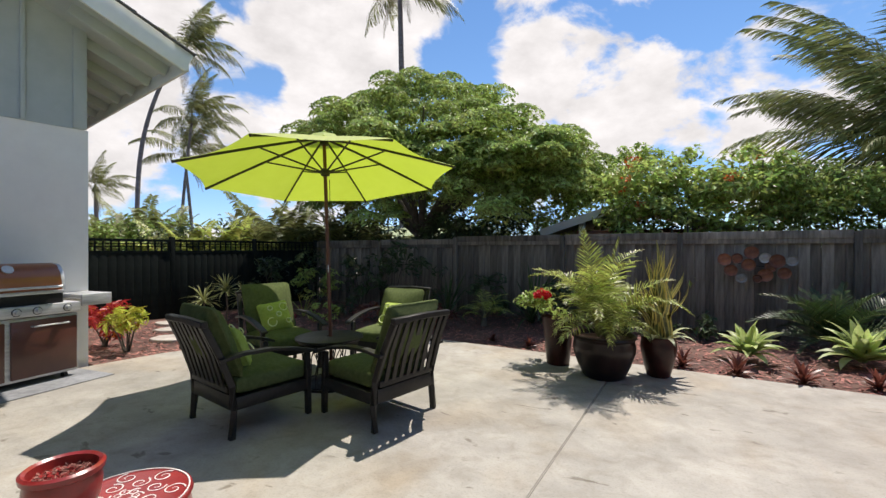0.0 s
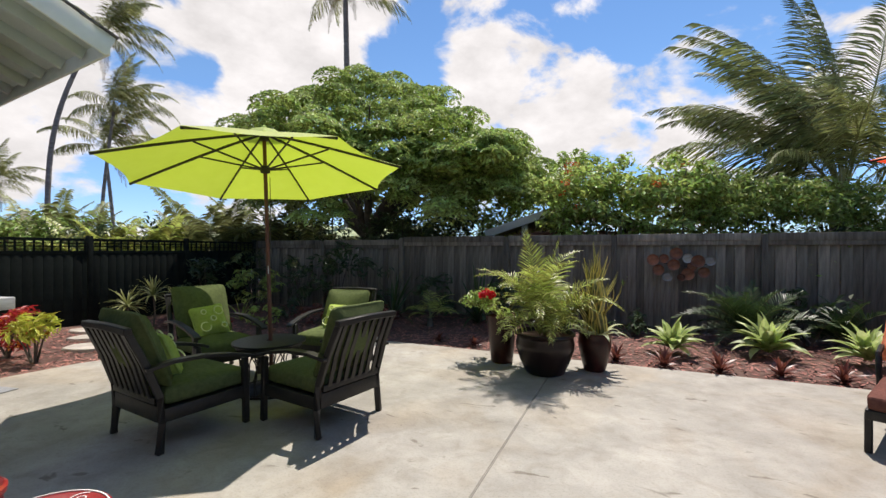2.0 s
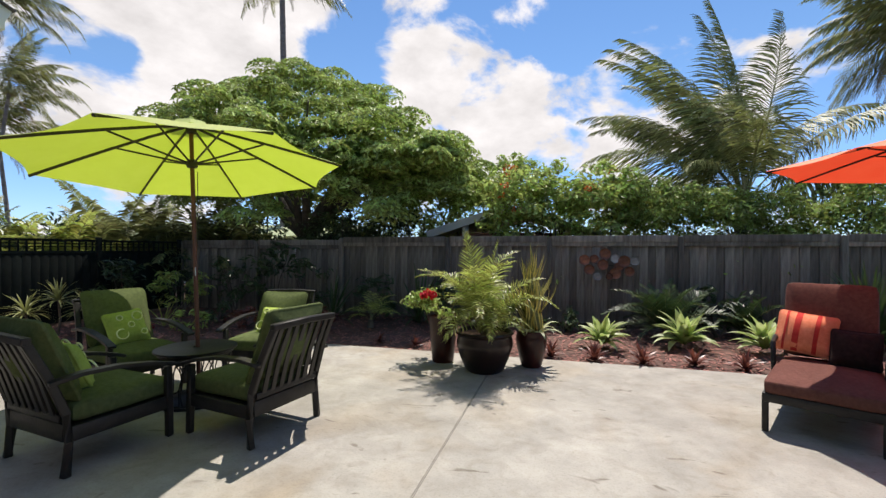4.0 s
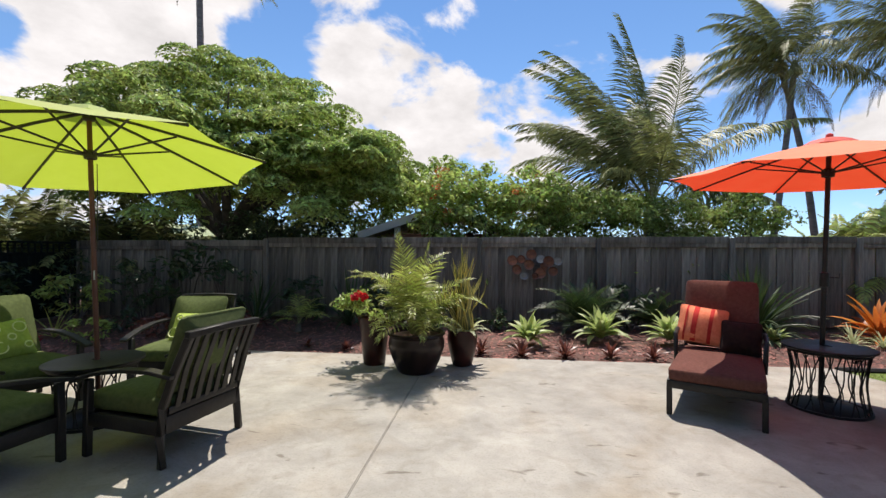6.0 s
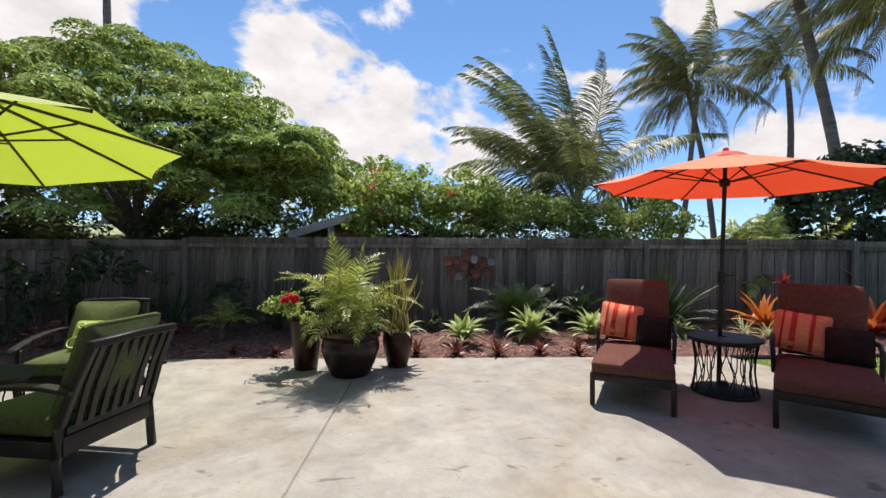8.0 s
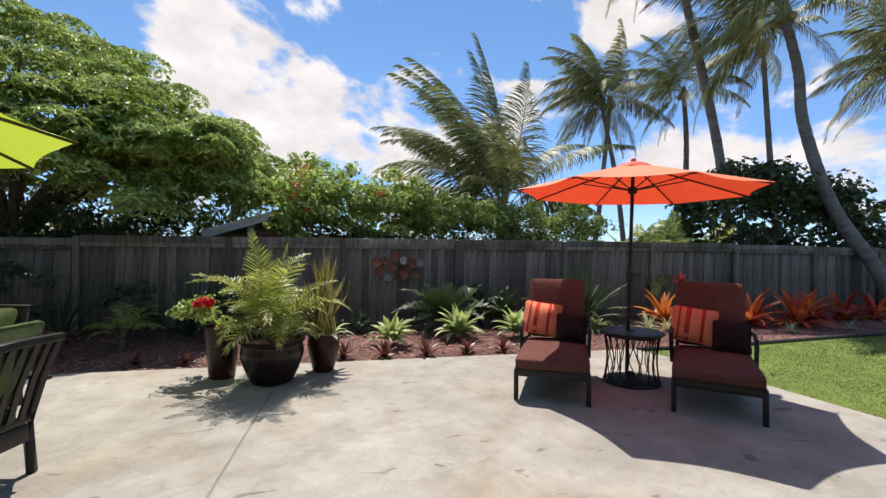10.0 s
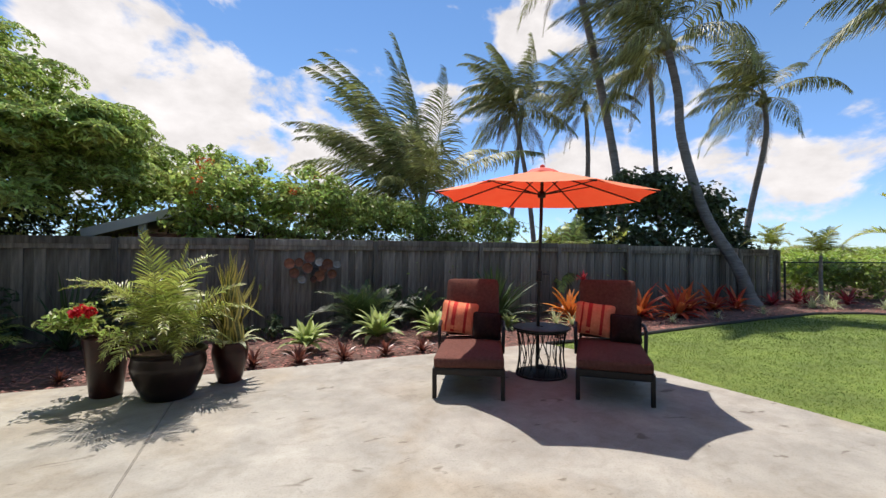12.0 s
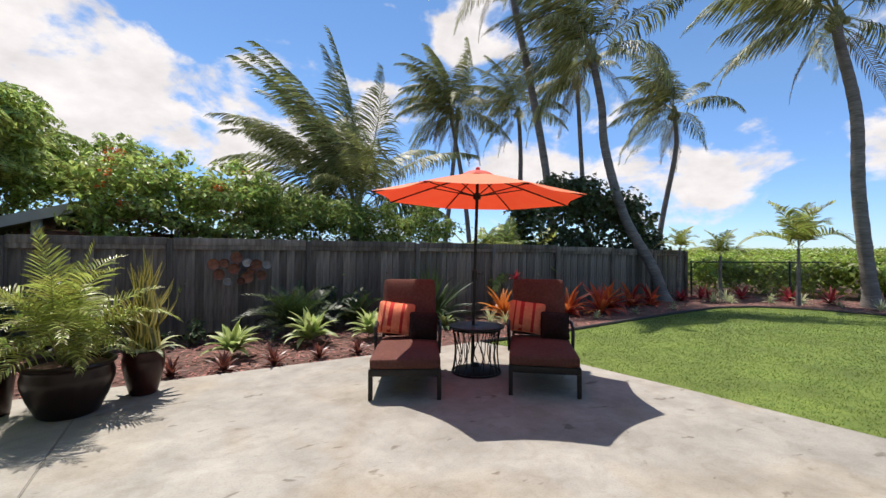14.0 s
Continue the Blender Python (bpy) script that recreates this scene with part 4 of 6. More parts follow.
def lounger(m, label):
    lg = thing("chaise_lounger", m, label, "lounger", "brown chaise loungers")
    w = 0.355
    for y in (-w, w):
        for x in (0.0, 1.22):
            part("leg", barred([(x, y, 0), (x + 0.004, y, 0.30)], 0.045, 0.045), BLACK_METAL, lg)
        part("side_rail", boxed((0.62, y, 0.285), (1.29, 0.04, 0.075), 0.008), BLACK_METAL, lg)
        arm = [(0.80, y * 1.08, 0.30), (0.80, y * 1.10, 0.50), (0.86, y * 1.12, 0.60), (1.0, y * 1.12, 0.635), (1.18, y * 1.12, 0.63), (1.30, y * 1.10, 0.60), (1.36, y * 1.06, 0.52)]
        part("arm_loop", tubed(arm, 0.022, 8), BLACK_METAL, lg)
        part("back_post", barred([(1.24, y * 0.95, 0.30), (1.34, y * 0.95, 0.62), (1.50, y * 0.95, 1.10)], 0.036, 0.036), BLACK_METAL, lg)
    part("foot_rail", boxed((-0.004, 0, 0.285), (0.04, 0.70, 0.075), 0.008), BLACK_METAL, lg)
    part("rear_rail", boxed((1.24, 0, 0.285), (0.04, 0.67, 0.06), 0.008), BLACK_METAL, lg)
    part("back_bar", barred([(1.495, -0.34, 1.10), (1.50, 0.34, 1.10)], 0.036, 0.036), BLACK_METAL, lg)
    for k in range(9):
        part("deck_slat", boxed((0.10 + 0.135 * k, 0, 0.305), (0.05, 0.63, 0.014), 0.003), BLACK_METAL, lg)
    part("seat_cushion", cushion((1.30, 0.745, 0.12), 0.045, 0.02, 11), BROWN_CLOTH, lg, "chestnut brown seat cushion", m=pose(0.62, 0, 0.372))
    part("back_cushion", cushion((0.76, 0.70, 0.13), 0.05, 0.03, 9), BROWN_CLOTH, lg, "chestnut brown back cushion", m=pose(1.33, 0, 0.80, 0, -72, 0))
    return lg


def from_foot(a, b):
    """A pose with its x axis running back from the foot end that a and b mark."""
    a, b = Vector((*a, 0)), Vector((*b, 0))
    mid, d = (a + b) / 2, (b - a).normalized()
    return Matrix.Translation(mid) @ Matrix.Rotation(math.atan2(d.x, -d.y), 4, "Z")


LOUNGE_L = from_foot((1.63, 4.14), (2.25, 3.86)) @ pose(0, 0, 0, 0, 0, -4)
LOUNGE_R = from_foot((2.95, 3.52), (3.57, 3.15)) @ pose(0, 0, 0, 0, 0, -10)
lounger(LOUNGE_L, "chestnut cushioned chaise lounger, half in sun")
lounger(LOUNGE_R, "chestnut cushioned chaise lounger in umbrella shade")
for seat, word in ((LOUNGE_L, "sunlit"), (LOUNGE_R, "shaded")):
    throw_pillow(seat @ pose(1.10, 0.17, 0.685, 0, -66, 0) @ pose(0, 0, 0, 0, 0, 83), CORAL, "coral pillow with crimson stripes, " + word, (0.48, 0.43, 0.16), ((-0.09, 0.035), (0.06, 0.05), (0.15, 0.02)))
    throw_pillow(seat @ pose(1.0, -0.19, 0.60, 0, -63, 0) @ pose(0, 0, 0, 0, 0, 88), DARK_CLOTH, "small dark brown pillow, " + word, (0.37, 0.37, 0.15))

# ---------------------------------------------------------------- grill by the house wall
gr = thing("gas_grill", pose(-6.31, 2.13, 0, 0, 0, 100.5) @ Matrix.Diagonal((1, 1, 1.03, 1)), "copper-lidded gas grill with brown cabinet doors", "grill")
part("cabinet", boxed((-0.70, 0.26, 0.40), (1.38, 0.46, 0.66), 0.01), STEEL, gr, "steel cabinet frame")
for x in (-0.33, -0.98):
    dr = part("cabinet_door", boxed((x, 0.018, 0.40), (0.60, 0.03, 0.60), 0.008), DOOR_BROWN, gr, "brown enamelled door")
    part("door_handle", tubed([(x - 0.13, -0.005, 0.635), (x - 0.13, -0.035, 0.635), (x + 0.2, -0.035, 0.635), (x + 0.2, -0.005, 0.635)], 0.009, 8), STEEL, dr, "steel bar handle")
part("control_panel", boxed((-0.70, 0.12, 0.80), (1.40, 0.28, 0.115), 0.012, pose(0, 0, 0)), STEEL, gr, "brushed steel control panel")
for x in (-0.14, -0.42, -0.60, -0.78, -1.05):
    kn = part("control_knob", lathe([(0.0, 0.0), (0.036, 0.0), (0.034, 0.012), (0.026, 0.016), (0.024, 0.045), (0.0, 0.048)], 18), STEEL, gr, m=pose(x, -0.02, 0.80, 90, 0, 0))
    part("knob_ring", lathe([(0.036, 0.0), (0.042, 0.0), (0.042, 0.008), (0.036, 0.008)], 18, True), BLACK_METAL, kn)
part("lid_band", boxed((-0.71, 0.035, 0.985), (1.12, 0.03, 0.035), 0.006), STEEL, gr, "steel band below the lid")
part("firebox", boxed((-0.72, 0.27, 0.91), (1.15, 0.46, 0.12), 0.015), BLACK_METAL, gr)
prof = [(0.04, 1.00), (0.045, 1.10), (0.075, 1.20), (0.14, 1.275), (0.24, 1.30), (0.36, 1.29), (0.45, 1.22), (0.48, 1.0)]
bm = bmesh.new()
ends = []
for x in (-1.26, -0.16):
    ends.append([bm.verts.new((x, y, z)) for y, z in prof])
for i in range(len(prof) - 1):
    bm.faces.new((ends[0][i], ends[1][i], ends[1][i + 1], ends[0][i + 1]))
for e in ends:
    bm.faces.new(e)
part("lid", bm, COPPER_LID, gr, "glossy copper-brown lid")
for x in (-1.275, -0.145):
    bm = bmesh.new()
    inner = [bm.verts.new((x - 0.018, y, z)) for y, z in prof]
    outer = [bm.verts.new((x + 0.018, y, z)) for y, z in prof]
    for i in range(len(prof) - 1):
        bm.faces.new((inner[i], outer[i], outer[i + 1], inner[i + 1]))
    bm.faces.new(inner)
    bm.faces.new(outer)
    part("lid_end_cap", bm, STEEL, gr, "steel lid end casting")
part("lid_handle", tubed([(-1.22, 0.04, 1.045), (-1.22, -0.035, 1.045), (-0.20, -0.035, 1.045), (-0.20, 0.04, 1.045)], 0.014, 10), STEEL, gr, "long steel lid handle")
part("thermometer", lathe([(0.0, 0.0), (0.05, 0.0), (0.05, 0.012), (0.0, 0.016)], 20), STEEL, gr, "round steel thermometer", m=pose(-0.62, 0.10, 1.24, 52, 0, 0))
part("side_shelf", boxed((0.17, 0.22, 0.90), (0.34, 0.46, 0.06), 0.02), STEEL, gr, "steel folding side shelf")
part("shelf_front", boxed((0.17, -0.010, 0.865), (0.335, 0.03, 0.135), 0.014), STEEL, gr)
for x in (-1.28, -0.12):
    for y in (0.08, 0.42):
        part("caster", lathe([(0.0, -0.018), (0.035, -0.018), (0.035, 0.018), (0.0, 0.018)], 14), RUBBER, gr, m=pose(x, y, 0.038, 0, 90, 0))
single("grill_mat", boxed((-0.6, 0.06, 0.006), (1.75, 0.75, 0.010), 0.003), MAT_GREY, "grey rubber splatter mat under the grill", "mat", m=pose(-6.24, 2.02, 0, 0, 0, 100.5))

# ---------------------------------------------------------------- red pot on a low scroll-painted stool
st = thing("ceramic_stool", pose(-2.53, 1.04, 0), "low red glazed stool with white scroll painting", "stool")
part("drum", lathe([(0.0, 0.0), (0.24, 0.0), (0.28, 0.03), (0.30, 0.11), (0.29, 0.19), (0.305, 0.205), (0.30, 0.22), (0.0, 0.224)], 40), RED_GLAZE, st)
for k in range(7):
    a0 = 2 * math.pi * k / 7
    for r0, turn_, size_ in ((0.215, 1, 0.056), (0.135, -1, 0.05), (0.05, 1, 0.03)):
        pts = []
        for i in range(22):
            s = i / 21
            a = turn_ * s * 8.5
            rad = size_ * (1 - 0.8 * s)
            c = Vector((r0 * math.cos(a0 + (0.45 if turn_ < 0 else 0)), r0 * math.sin(a0 + (0.45 if turn_ < 0 else 0))))
            pts.append((c.x + rad * math.cos(a + a0), c.y + rad * math.sin(a + a0), 0.224))
        part("scroll", tubed(pts, [0.0045 * (1 - 0.5 * i / 21) for i in range(22)], 5, 0.5), SCROLL, st, "white painted scroll")
part("rim_band", lathe([(0.283, 0.220), (0.290, 0.220), (0.290, 0.2265), (0.283, 0.2265)], 40, True), SCROLL, st)
rp = thing("red_flower_pot", pose(-2.62, 0.82, 0.226), "glossy red ceramic pot of dry potting mix", "pot")
part("bowl", lathe([(0.0, 0.0), (0.10, 0.0), (0.14, 0.06), (0.152, 0.14), (0.145, 0.19), (0.16, 0.20), (0.163, 0.225), (0.15, 0.235), (0.135, 0.225), (0.132, 0.18), (0.0, 0.175)], 40), RED_GLAZE, rp)
gen = np.random.default_rng(8)
a, rr = gen.uniform(0, 6.28, 260), 0.128 * np.sqrt(gen.uniform(0, 1, 260))
c = np.stack([rr * np.cos(a), rr * np.sin(a), 0.182 + gen.uniform(0, 0.01, 260)], 1)
part("potting_mix", leaf_cloud(c, np.tile([0, 0, 1.0], (260, 1)), 0.03, 0.010, gen), MULCH, rp, "dry brown bark in the pot")

# ---------------------------------------------------------------- potted plants


def pot(name, place, profile, mat, label, soil_r, soil_z):
    p = thing(name, pose(*place), label, "pot", "glazed pots on the patio edge")
    part("body", lathe(profile, 40), mat, p)
    gen_ = np.random.default_rng(int(soil_z * 100))
    a_, r_ = gen_.uniform(0, 6.28, 200), soil_r * np.sqrt(gen_.uniform(0, 1, 200))
    part("soil", lathe([(0.0, soil_z - 0.03), (soil_r + 0.012, soil_z - 0.03), (soil_r + 0.012, soil_z), (0.0, soil_z + 0.01)], 30), SOIL, p)
    return p


pot("glazed_pot", (-0.95, 5.28, 0), [(0.0, 0.0), (0.21, 0.0), (0.235, 0.02), (0.30, 0.16), (0.345, 0.30), (0.352, 0.37), (0.335, 0.43), (0.34, 0.45), (0.362, 0.47), (0.358, 0.495), (0.335, 0.50), (0.315, 0.47), (0.31, 0.42), (0.0, 0.41)],
    GLAZE, "wide brown-black glazed pot holding an areca palm", 0.30, 0.45)
pot("glazed_pot", (-1.57, 5.56, 0), [(0.0, 0.0), (0.135, 0.0), (0.145, 0.015), (0.165, 0.22), (0.19, 0.45), (0.212, 0.58), (0.216, 0.62), (0.205, 0.635), (0.185, 0.62), (0.18, 0.56), (0.0, 0.55)],
    GLAZE_RED, "tall tapered oxblood pot with a flowering bush", 0.165, 0.585)
pot("glazed_pot", (-0.40, 5.64, 0), [(0.0, 0.0), (0.118, 0.0), (0.13, 0.015), (0.165, 0.15), (0.195, 0.30), (0.197, 0.38), (0.184, 0.43), (0.19, 0.455), (0.184, 0.47), (0.166, 0.455), (0.162, 0.41), (0.0, 0.40)],
    GLAZE_RED, "rounded oxblood glazed pot of snake plant", 0.155, 0.43)

ARECA = [frond_mesh(FROND_GOLD, length=ln, rise=r0, bend=bd, pairs=26, leaf=lf, droop=dr, width=0.019, sweep=0.62, stalk=0.30, seed=k, vee=0.4, thick=0.026)
         for k, (ln, r0, bd, lf, dr) in enumerate([(1.25, 88, 18, 0.27, 0.15), (1.15, 78, 72, 0.29, 0.3), (1.10, 70, 92, 0.29, 0.4), (1.0, 60, 104, 0.27, 0.45), (0.85, 50, 100, 0.25, 0.5)])]
rnd = random.Random(12)
palm = thing("areca_palm", pose(-0.95, 5.28, 0.44), "golden-green areca palm spilling from a wide pot", "palm")
part("cane", tubed([(0.02, 0.0, -0.01), (0.03, 0.01, 0.2), (0.05, 0.02, 0.42)], [0.024, 0.02, 0.012], 7), STALK, palm)
part("cane", tubed([(-0.06, 0.05, -0.01), (-0.09, 0.06, 0.2), (-0.11, 0.07, 0.36)], [0.02, 0.017, 0.01], 7), STALK, palm)
part("cane", tubed([(0.09, -0.06, -0.01), (0.13, -0.08, 0.18), (0.15, -0.09, 0.3)], [0.02, 0.016, 0.01], 7), STALK, palm)
for i in range(42):
    s = i / 41
    me = ARECA[0 if i < 3 else min(4, 1 + int(s * 4))]
    heading = (i * 137.5 + rnd.uniform(-20, 20)) % 360
    if s > 0.3 and 150 < heading < 222:
        heading += 75  # the bush beside it holds that side open
    k = rnd.uniform(0.75, 1.05)
    part("frond", me, FROND_GOLD, palm, m=pose(rnd.uniform(-0.09, 0.09), rnd.uniform(-0.08, 0.08), rnd.uniform(0.0, 0.22 - 0.15 * s), rnd.uniform(-15, 15), rnd.uniform(-6, 6), heading) @ Matrix.Diagonal((k, k, k, 1)))


def snake_leaf(length, width, lean, wave, seed):
    """An upright sword leaf with a pale margin: the margin strips carry the second material."""
    verts, faces, edges = [], [], []
    segs = 9
    for i in range(segs + 1):
        s = i / segs
        w = width / 2 * (0.65 + 0.5 * math.sin(math.pi * min(1, s * 0.8 + 0.1))) * (1 - s ** 5) + 0.002
        x = lean * length * s ** 1.7 + wave * 0.03 * math.sin(6 * s + seed)
        y = wave * 0.02 * math.cos(5 * s + seed)
        z = length * s * (1 - 0.18 * abs(lean) * s)
        tw = 0.7 * math.sin(2.5 * s + seed)
        for u in (-1, -0.52, 0, 0.52, 1):
            verts.append((x + u * w * math.sin(tw) + 0.22 * w * (u * u) * math.cos(tw), y + u * w * math.cos(tw), z))
    for i in range(segs):
        for j in range(4):
            a_ = 5 * i + j
            faces.append((a_, a_ + 1, a_ + 6, a_ + 5))
            edges.append(1 if j in (0, 3) else 0)
    me = mesh_of("sword_leaf", (np.array(verts), np.array(faces)), SNAKE)
    me.materials.append(SNAKE_EDGE)
    me.polygons.foreach_set("material_index", np.array(edges, np.int32))
    return me


SWORDS = [snake_leaf(1.22, 0.058, 0.03, 1.3, 0), snake_leaf(1.0, 0.06, 0.08, 1.6, 1), snake_leaf(0.85, 0.06, 0.15, 1.8, 2), snake_leaf(0.72, 0.058, 0.24, 1.8, 3), snake_leaf(0.8, 0.06, 0.05, 1.5, 4)]
sp = thing("snake_plant", pose(-0.40, 5.64, 0.425), "yellow-edged upright snake plant in an oxblood pot", "plant")
rnd = random.Random(4)
for i in range(40):
    s = i / 39
    a_, r_ = i * 2.4, 0.015 + 0.11 * math.sqrt(s)
    k = rnd.uniform(0.75, 1.03)
    part("sword_leaf", SWORDS[min(4, int(s * 3.4 + rnd.uniform(0, 1.2)))], SNAKE, sp, m=pose(r_ * math.cos(a_), r_ * math.sin(a_), 0, 0, 0, math.degrees(a_) + rnd.uniform(-25, 25)) @ Matrix.Diagonal((k, k, k, 1)))
PALE_STRAPS = [mesh_of("pale_leaf", strap(0.30, 0.07, r0, bd, 0.3), STRAP_PALE) for r0, bd in ((60, 75), (48, 80), (34, 75))]
for i in range(13):
    a_ = i * 2.4 + 0.4
    part("pale_leaf", PALE_STRAPS[i % 3], STRAP_PALE, sp, "cream and green spreading leaf", m=pose(0.13 * math.cos(a_), 0.13 * math.sin(a_), 0.02, 0, 0, math.degrees(a_)))

bush = thing("flowering_bush", pose(-1.57, 5.56, 0.58), "sparse green bush with one red flower cluster", "bush")
rnd, gen = random.Random(6), np.random.default_rng(6)
tips = []
for i in range(16):
    a_ = rnd.uniform(0, 6.28) if i > 6 else rnd.uniform(2.4, 3.9)
    out = rnd.uniform(0.15, 0.42) * (1.25 if 2.2 < a_ < 4.1 else 0.8)
    pts = [(0, 0, 0), (out * 0.5 * math.cos(a_), out * 0.5 * math.sin(a_), 0.16), (out * math.cos(a_), out * math.sin(a_), rnd.uniform(0.10, 0.36))]
    part("stem", tubed(pts, [0.008, 0.006, 0.003], 5), STALK, bush)
    tips.append((*pts[2], 1))
    tips.append((*(Vector(pts[1]).lerp(Vector(pts[2]), 0.6)), 0.8))
c, nrm = clumps(tips, 26, 0.12, gen, 0.7)
part("foliage", leaf_cloud(c, nrm, 0.075, 0.035, gen), LEAF_HEDGE, bush)
c, nrm = clumps([(-0.12, -0.31, 0.37, 1), (-0.04, -0.33, 0.35, 0.9), (-0.18, -0.30, 0.33, 0.8)], 32, 0.06, gen, 0.8)
part("flower", leaf_cloud(c, nrm, 0.062, 0.045, gen), PETAL_RED, bush, "bright red flower cluster")

# ---------------------------------------------------------------- bed plants
YELLOW_LEAF = material("yellow_croton_leaf", (0.30, 0.34, 0.03), (0.56, 0.54, 0.08), scale=9, rough=0.38, vary=0.4, trans=0.35, bump=0, hue=0.03)
LIME_LEAVES = [mesh_of("leaf", strap(ln, wd, r0, bd, 0.35, 8, 0.55), STRAP_LIME) for ln, wd, r0, bd in ((0.48, 0.11, 80, 30), (0.50, 0.125, 66, 48), (0.48, 0.125, 50, 62), (0.42, 0.11, 34, 62))]
SMALL_LEAVES = [mesh_of("leaf", strap(ln, wd, r0, bd, 0.4, 6, 0.6), STRAP_DARK) for ln, wd, r0, bd in ((0.20, 0.03, 78, 30), (0.20, 0.032, 55, 45), (0.17, 0.03, 32, 40))]
RED_LEAVES = [mesh_of("leaf", strap(ln, wd, r0, bd, 0.35, 7, 0.6), STRAP_RED) for ln, wd, r0, bd in ((0.62, 0.085, 78, 35), (0.62, 0.09, 60, 60), (0.52, 0.085, 42, 70), (0.42, 0.08, 25, 55))]
THIN_LEAVES = [mesh_of("leaf", strap(ln, wd, r0, bd, 0.3, 7, 0.7), STRAP_PALE) for ln, wd, r0, bd in ((0.45, 0.03, 80, 45), (0.45, 0.03, 60, 75), (0.40, 0.03, 40, 90))]


def coloured(mesh_list, mat):
    made = []
    for me in mesh_list:
        c_ = me.copy()
        c_.materials.clear()
        c_.materials.append(mat)
        made.append(c_)
    return made


BY_COLOUR = {m: coloured(RED_LEAVES, m) for m in (STRAP_RED, STRAP_ORANGE, STRAP_MAROON)}
rnd = random.Random(21)
for i, (x, y, k, n_) in enumerate([(0.58, 7.00, 1.05, 32), (1.80, 7.38, 1.22, 32), (2.86, 7.34, 1.05, 28), (4.60, 7.62, 0.72, 20)]):
    rosette("lime_bromeliad", (x, y, -0.02), LIME_LEAVES, STRAP_LIME, n_, "lime green broad-leaved bromeliad in red mulch", "bromeliad", "lime bromeliads", rnd=rnd, scale=k, low=0.08 if i < 3 else 0.02)
for x, y, k in [(-0.17, 6.27, 1.35), (0.41, 6.24, 1.4), (1.03, 6.22, 1.5), (1.67, 6.32, 1.4), (2.24, 6.30, 1.4), (-2.25, 6.35, 1.0), (-2.9, 6.45, 0.95), (5.0, 6.5, 0.9)]:
    rosette("small_bromeliad", (x, y, -0.02), SMALL_LEAVES, STRAP_DARK, 24, "small dark red-brown bromeliad at the patio edge", "bromeliad", "small edge bromeliads", rnd=rnd, scale=k)
for x, y, k, mat, word, ln in [(8.45, 7.8, 1.5, STRAP_RED, "scarlet", 30), (9.35, 7.50, 1.5, STRAP_RED, "scarlet", 32), (10.6, 8.2, 1.45, STRAP_RED, "scarlet", 30), (11.5, 8.1, 1.35, STRAP_RED, "scarlet", 30),
                               (12.3, 8.0, 1.1, STRAP_RED, "scarlet", 26), (6.5, 8.0, 1.35, STRAP_ORANGE, "orange", 40), (7.1, 7.8, 1.1, STRAP_ORANGE, "orange", 30), (14.3, 8.2, 0.85, STRAP_MAROON, "maroon", 24),
                               (15.5, 8.2, 0.95, STRAP_MAROON, "maroon", 26), (16.6, 7.4, 0.9, STRAP_MAROON, "maroon", 24), (17.1, 6.2, 1.0, STRAP_MAROON, "maroon", 26), (17.3, 5.2, 1.0, STRAP_MAROON, "maroon", 26), (15.0, 7.7, 0.7, STRAP_MAROON, "maroon", 22),
                               (17.9, 3.2, 1.0, STRAP_MAROON, "maroon", 24)]:
    rosette(word + "_bromeliad", (x, y, -0.02), BY_COLOUR[mat], mat, ln, word + " strap-leaved bromeliad in the bark mulch", "bromeliad", word + " bromeliads", rnd=rnd, scale=k)
for x, y, k in [(5.75, 7.55, 0.95), (6.1, 7.45, 0.8), (8.45, 6.9, 0.6), (10.1, 7.0, 0.55), (11.9, 7.05, 0.6), (14.55, 7.30, 1.0), (15.0, 7.0, 0.8), (16.1, 6.35, 0.85), (16.5, 3.9, 1.0), (16.9, 4.9, 0.9), (15.4, 7.3, 1.15), (16.6, 5.7, 1.05)]:
    rosette("variegated_lily", (x, y, -0.02), THIN_LEAVES, STRAP_PALE, 30, "pale variegated narrow-leaved tuft in the bed", "plant", "pale tufts", rnd=rnd, scale=k)


CYCAD = [frond_mesh(FROND_DARK, length=ln, rise=r0, bend=bd, pairs=34, leaf=lf, droop=0.12, width=0.024, sweep=0.6, stalk=0.12, seed=20 + k, vee=0.45, thick=0.03)
         for k, (ln, r0, bd, lf) in enumerate([(1.15, 80, 50, 0.26), (1.2, 62, 70, 0.28), (1.15, 45, 75, 0.26), (1.0, 28, 65, 0.24)])]


def feather_plant(name, place, meshes, mat, count, label, category, scale, seed, group=""):
    ob = thing(name, pose(*place), label, category, group)
    r_ = random.Random(seed)
    part("stem", lathe([(0.0, 0.0), (0.07, 0.0), (0.06, 0.10), (0.035, 0.16), (0.0, 0.17)], 10), BARK, ob)
    for i in range(count):
        s = i / max(1, count - 1)
        k = scale * r_.uniform(0.82, 1.1)
        part("frond", meshes[min(len(meshes) - 1, int(s * len(meshes)))], mat, ob, m=pose(0, 0, 0.12, r_.uniform(-12, 12), r_.uniform(-6, 6), i * 137.5 + r_.uniform(-15, 15)) @ Matrix.Diagonal((k, k, k, 1)))
    return ob


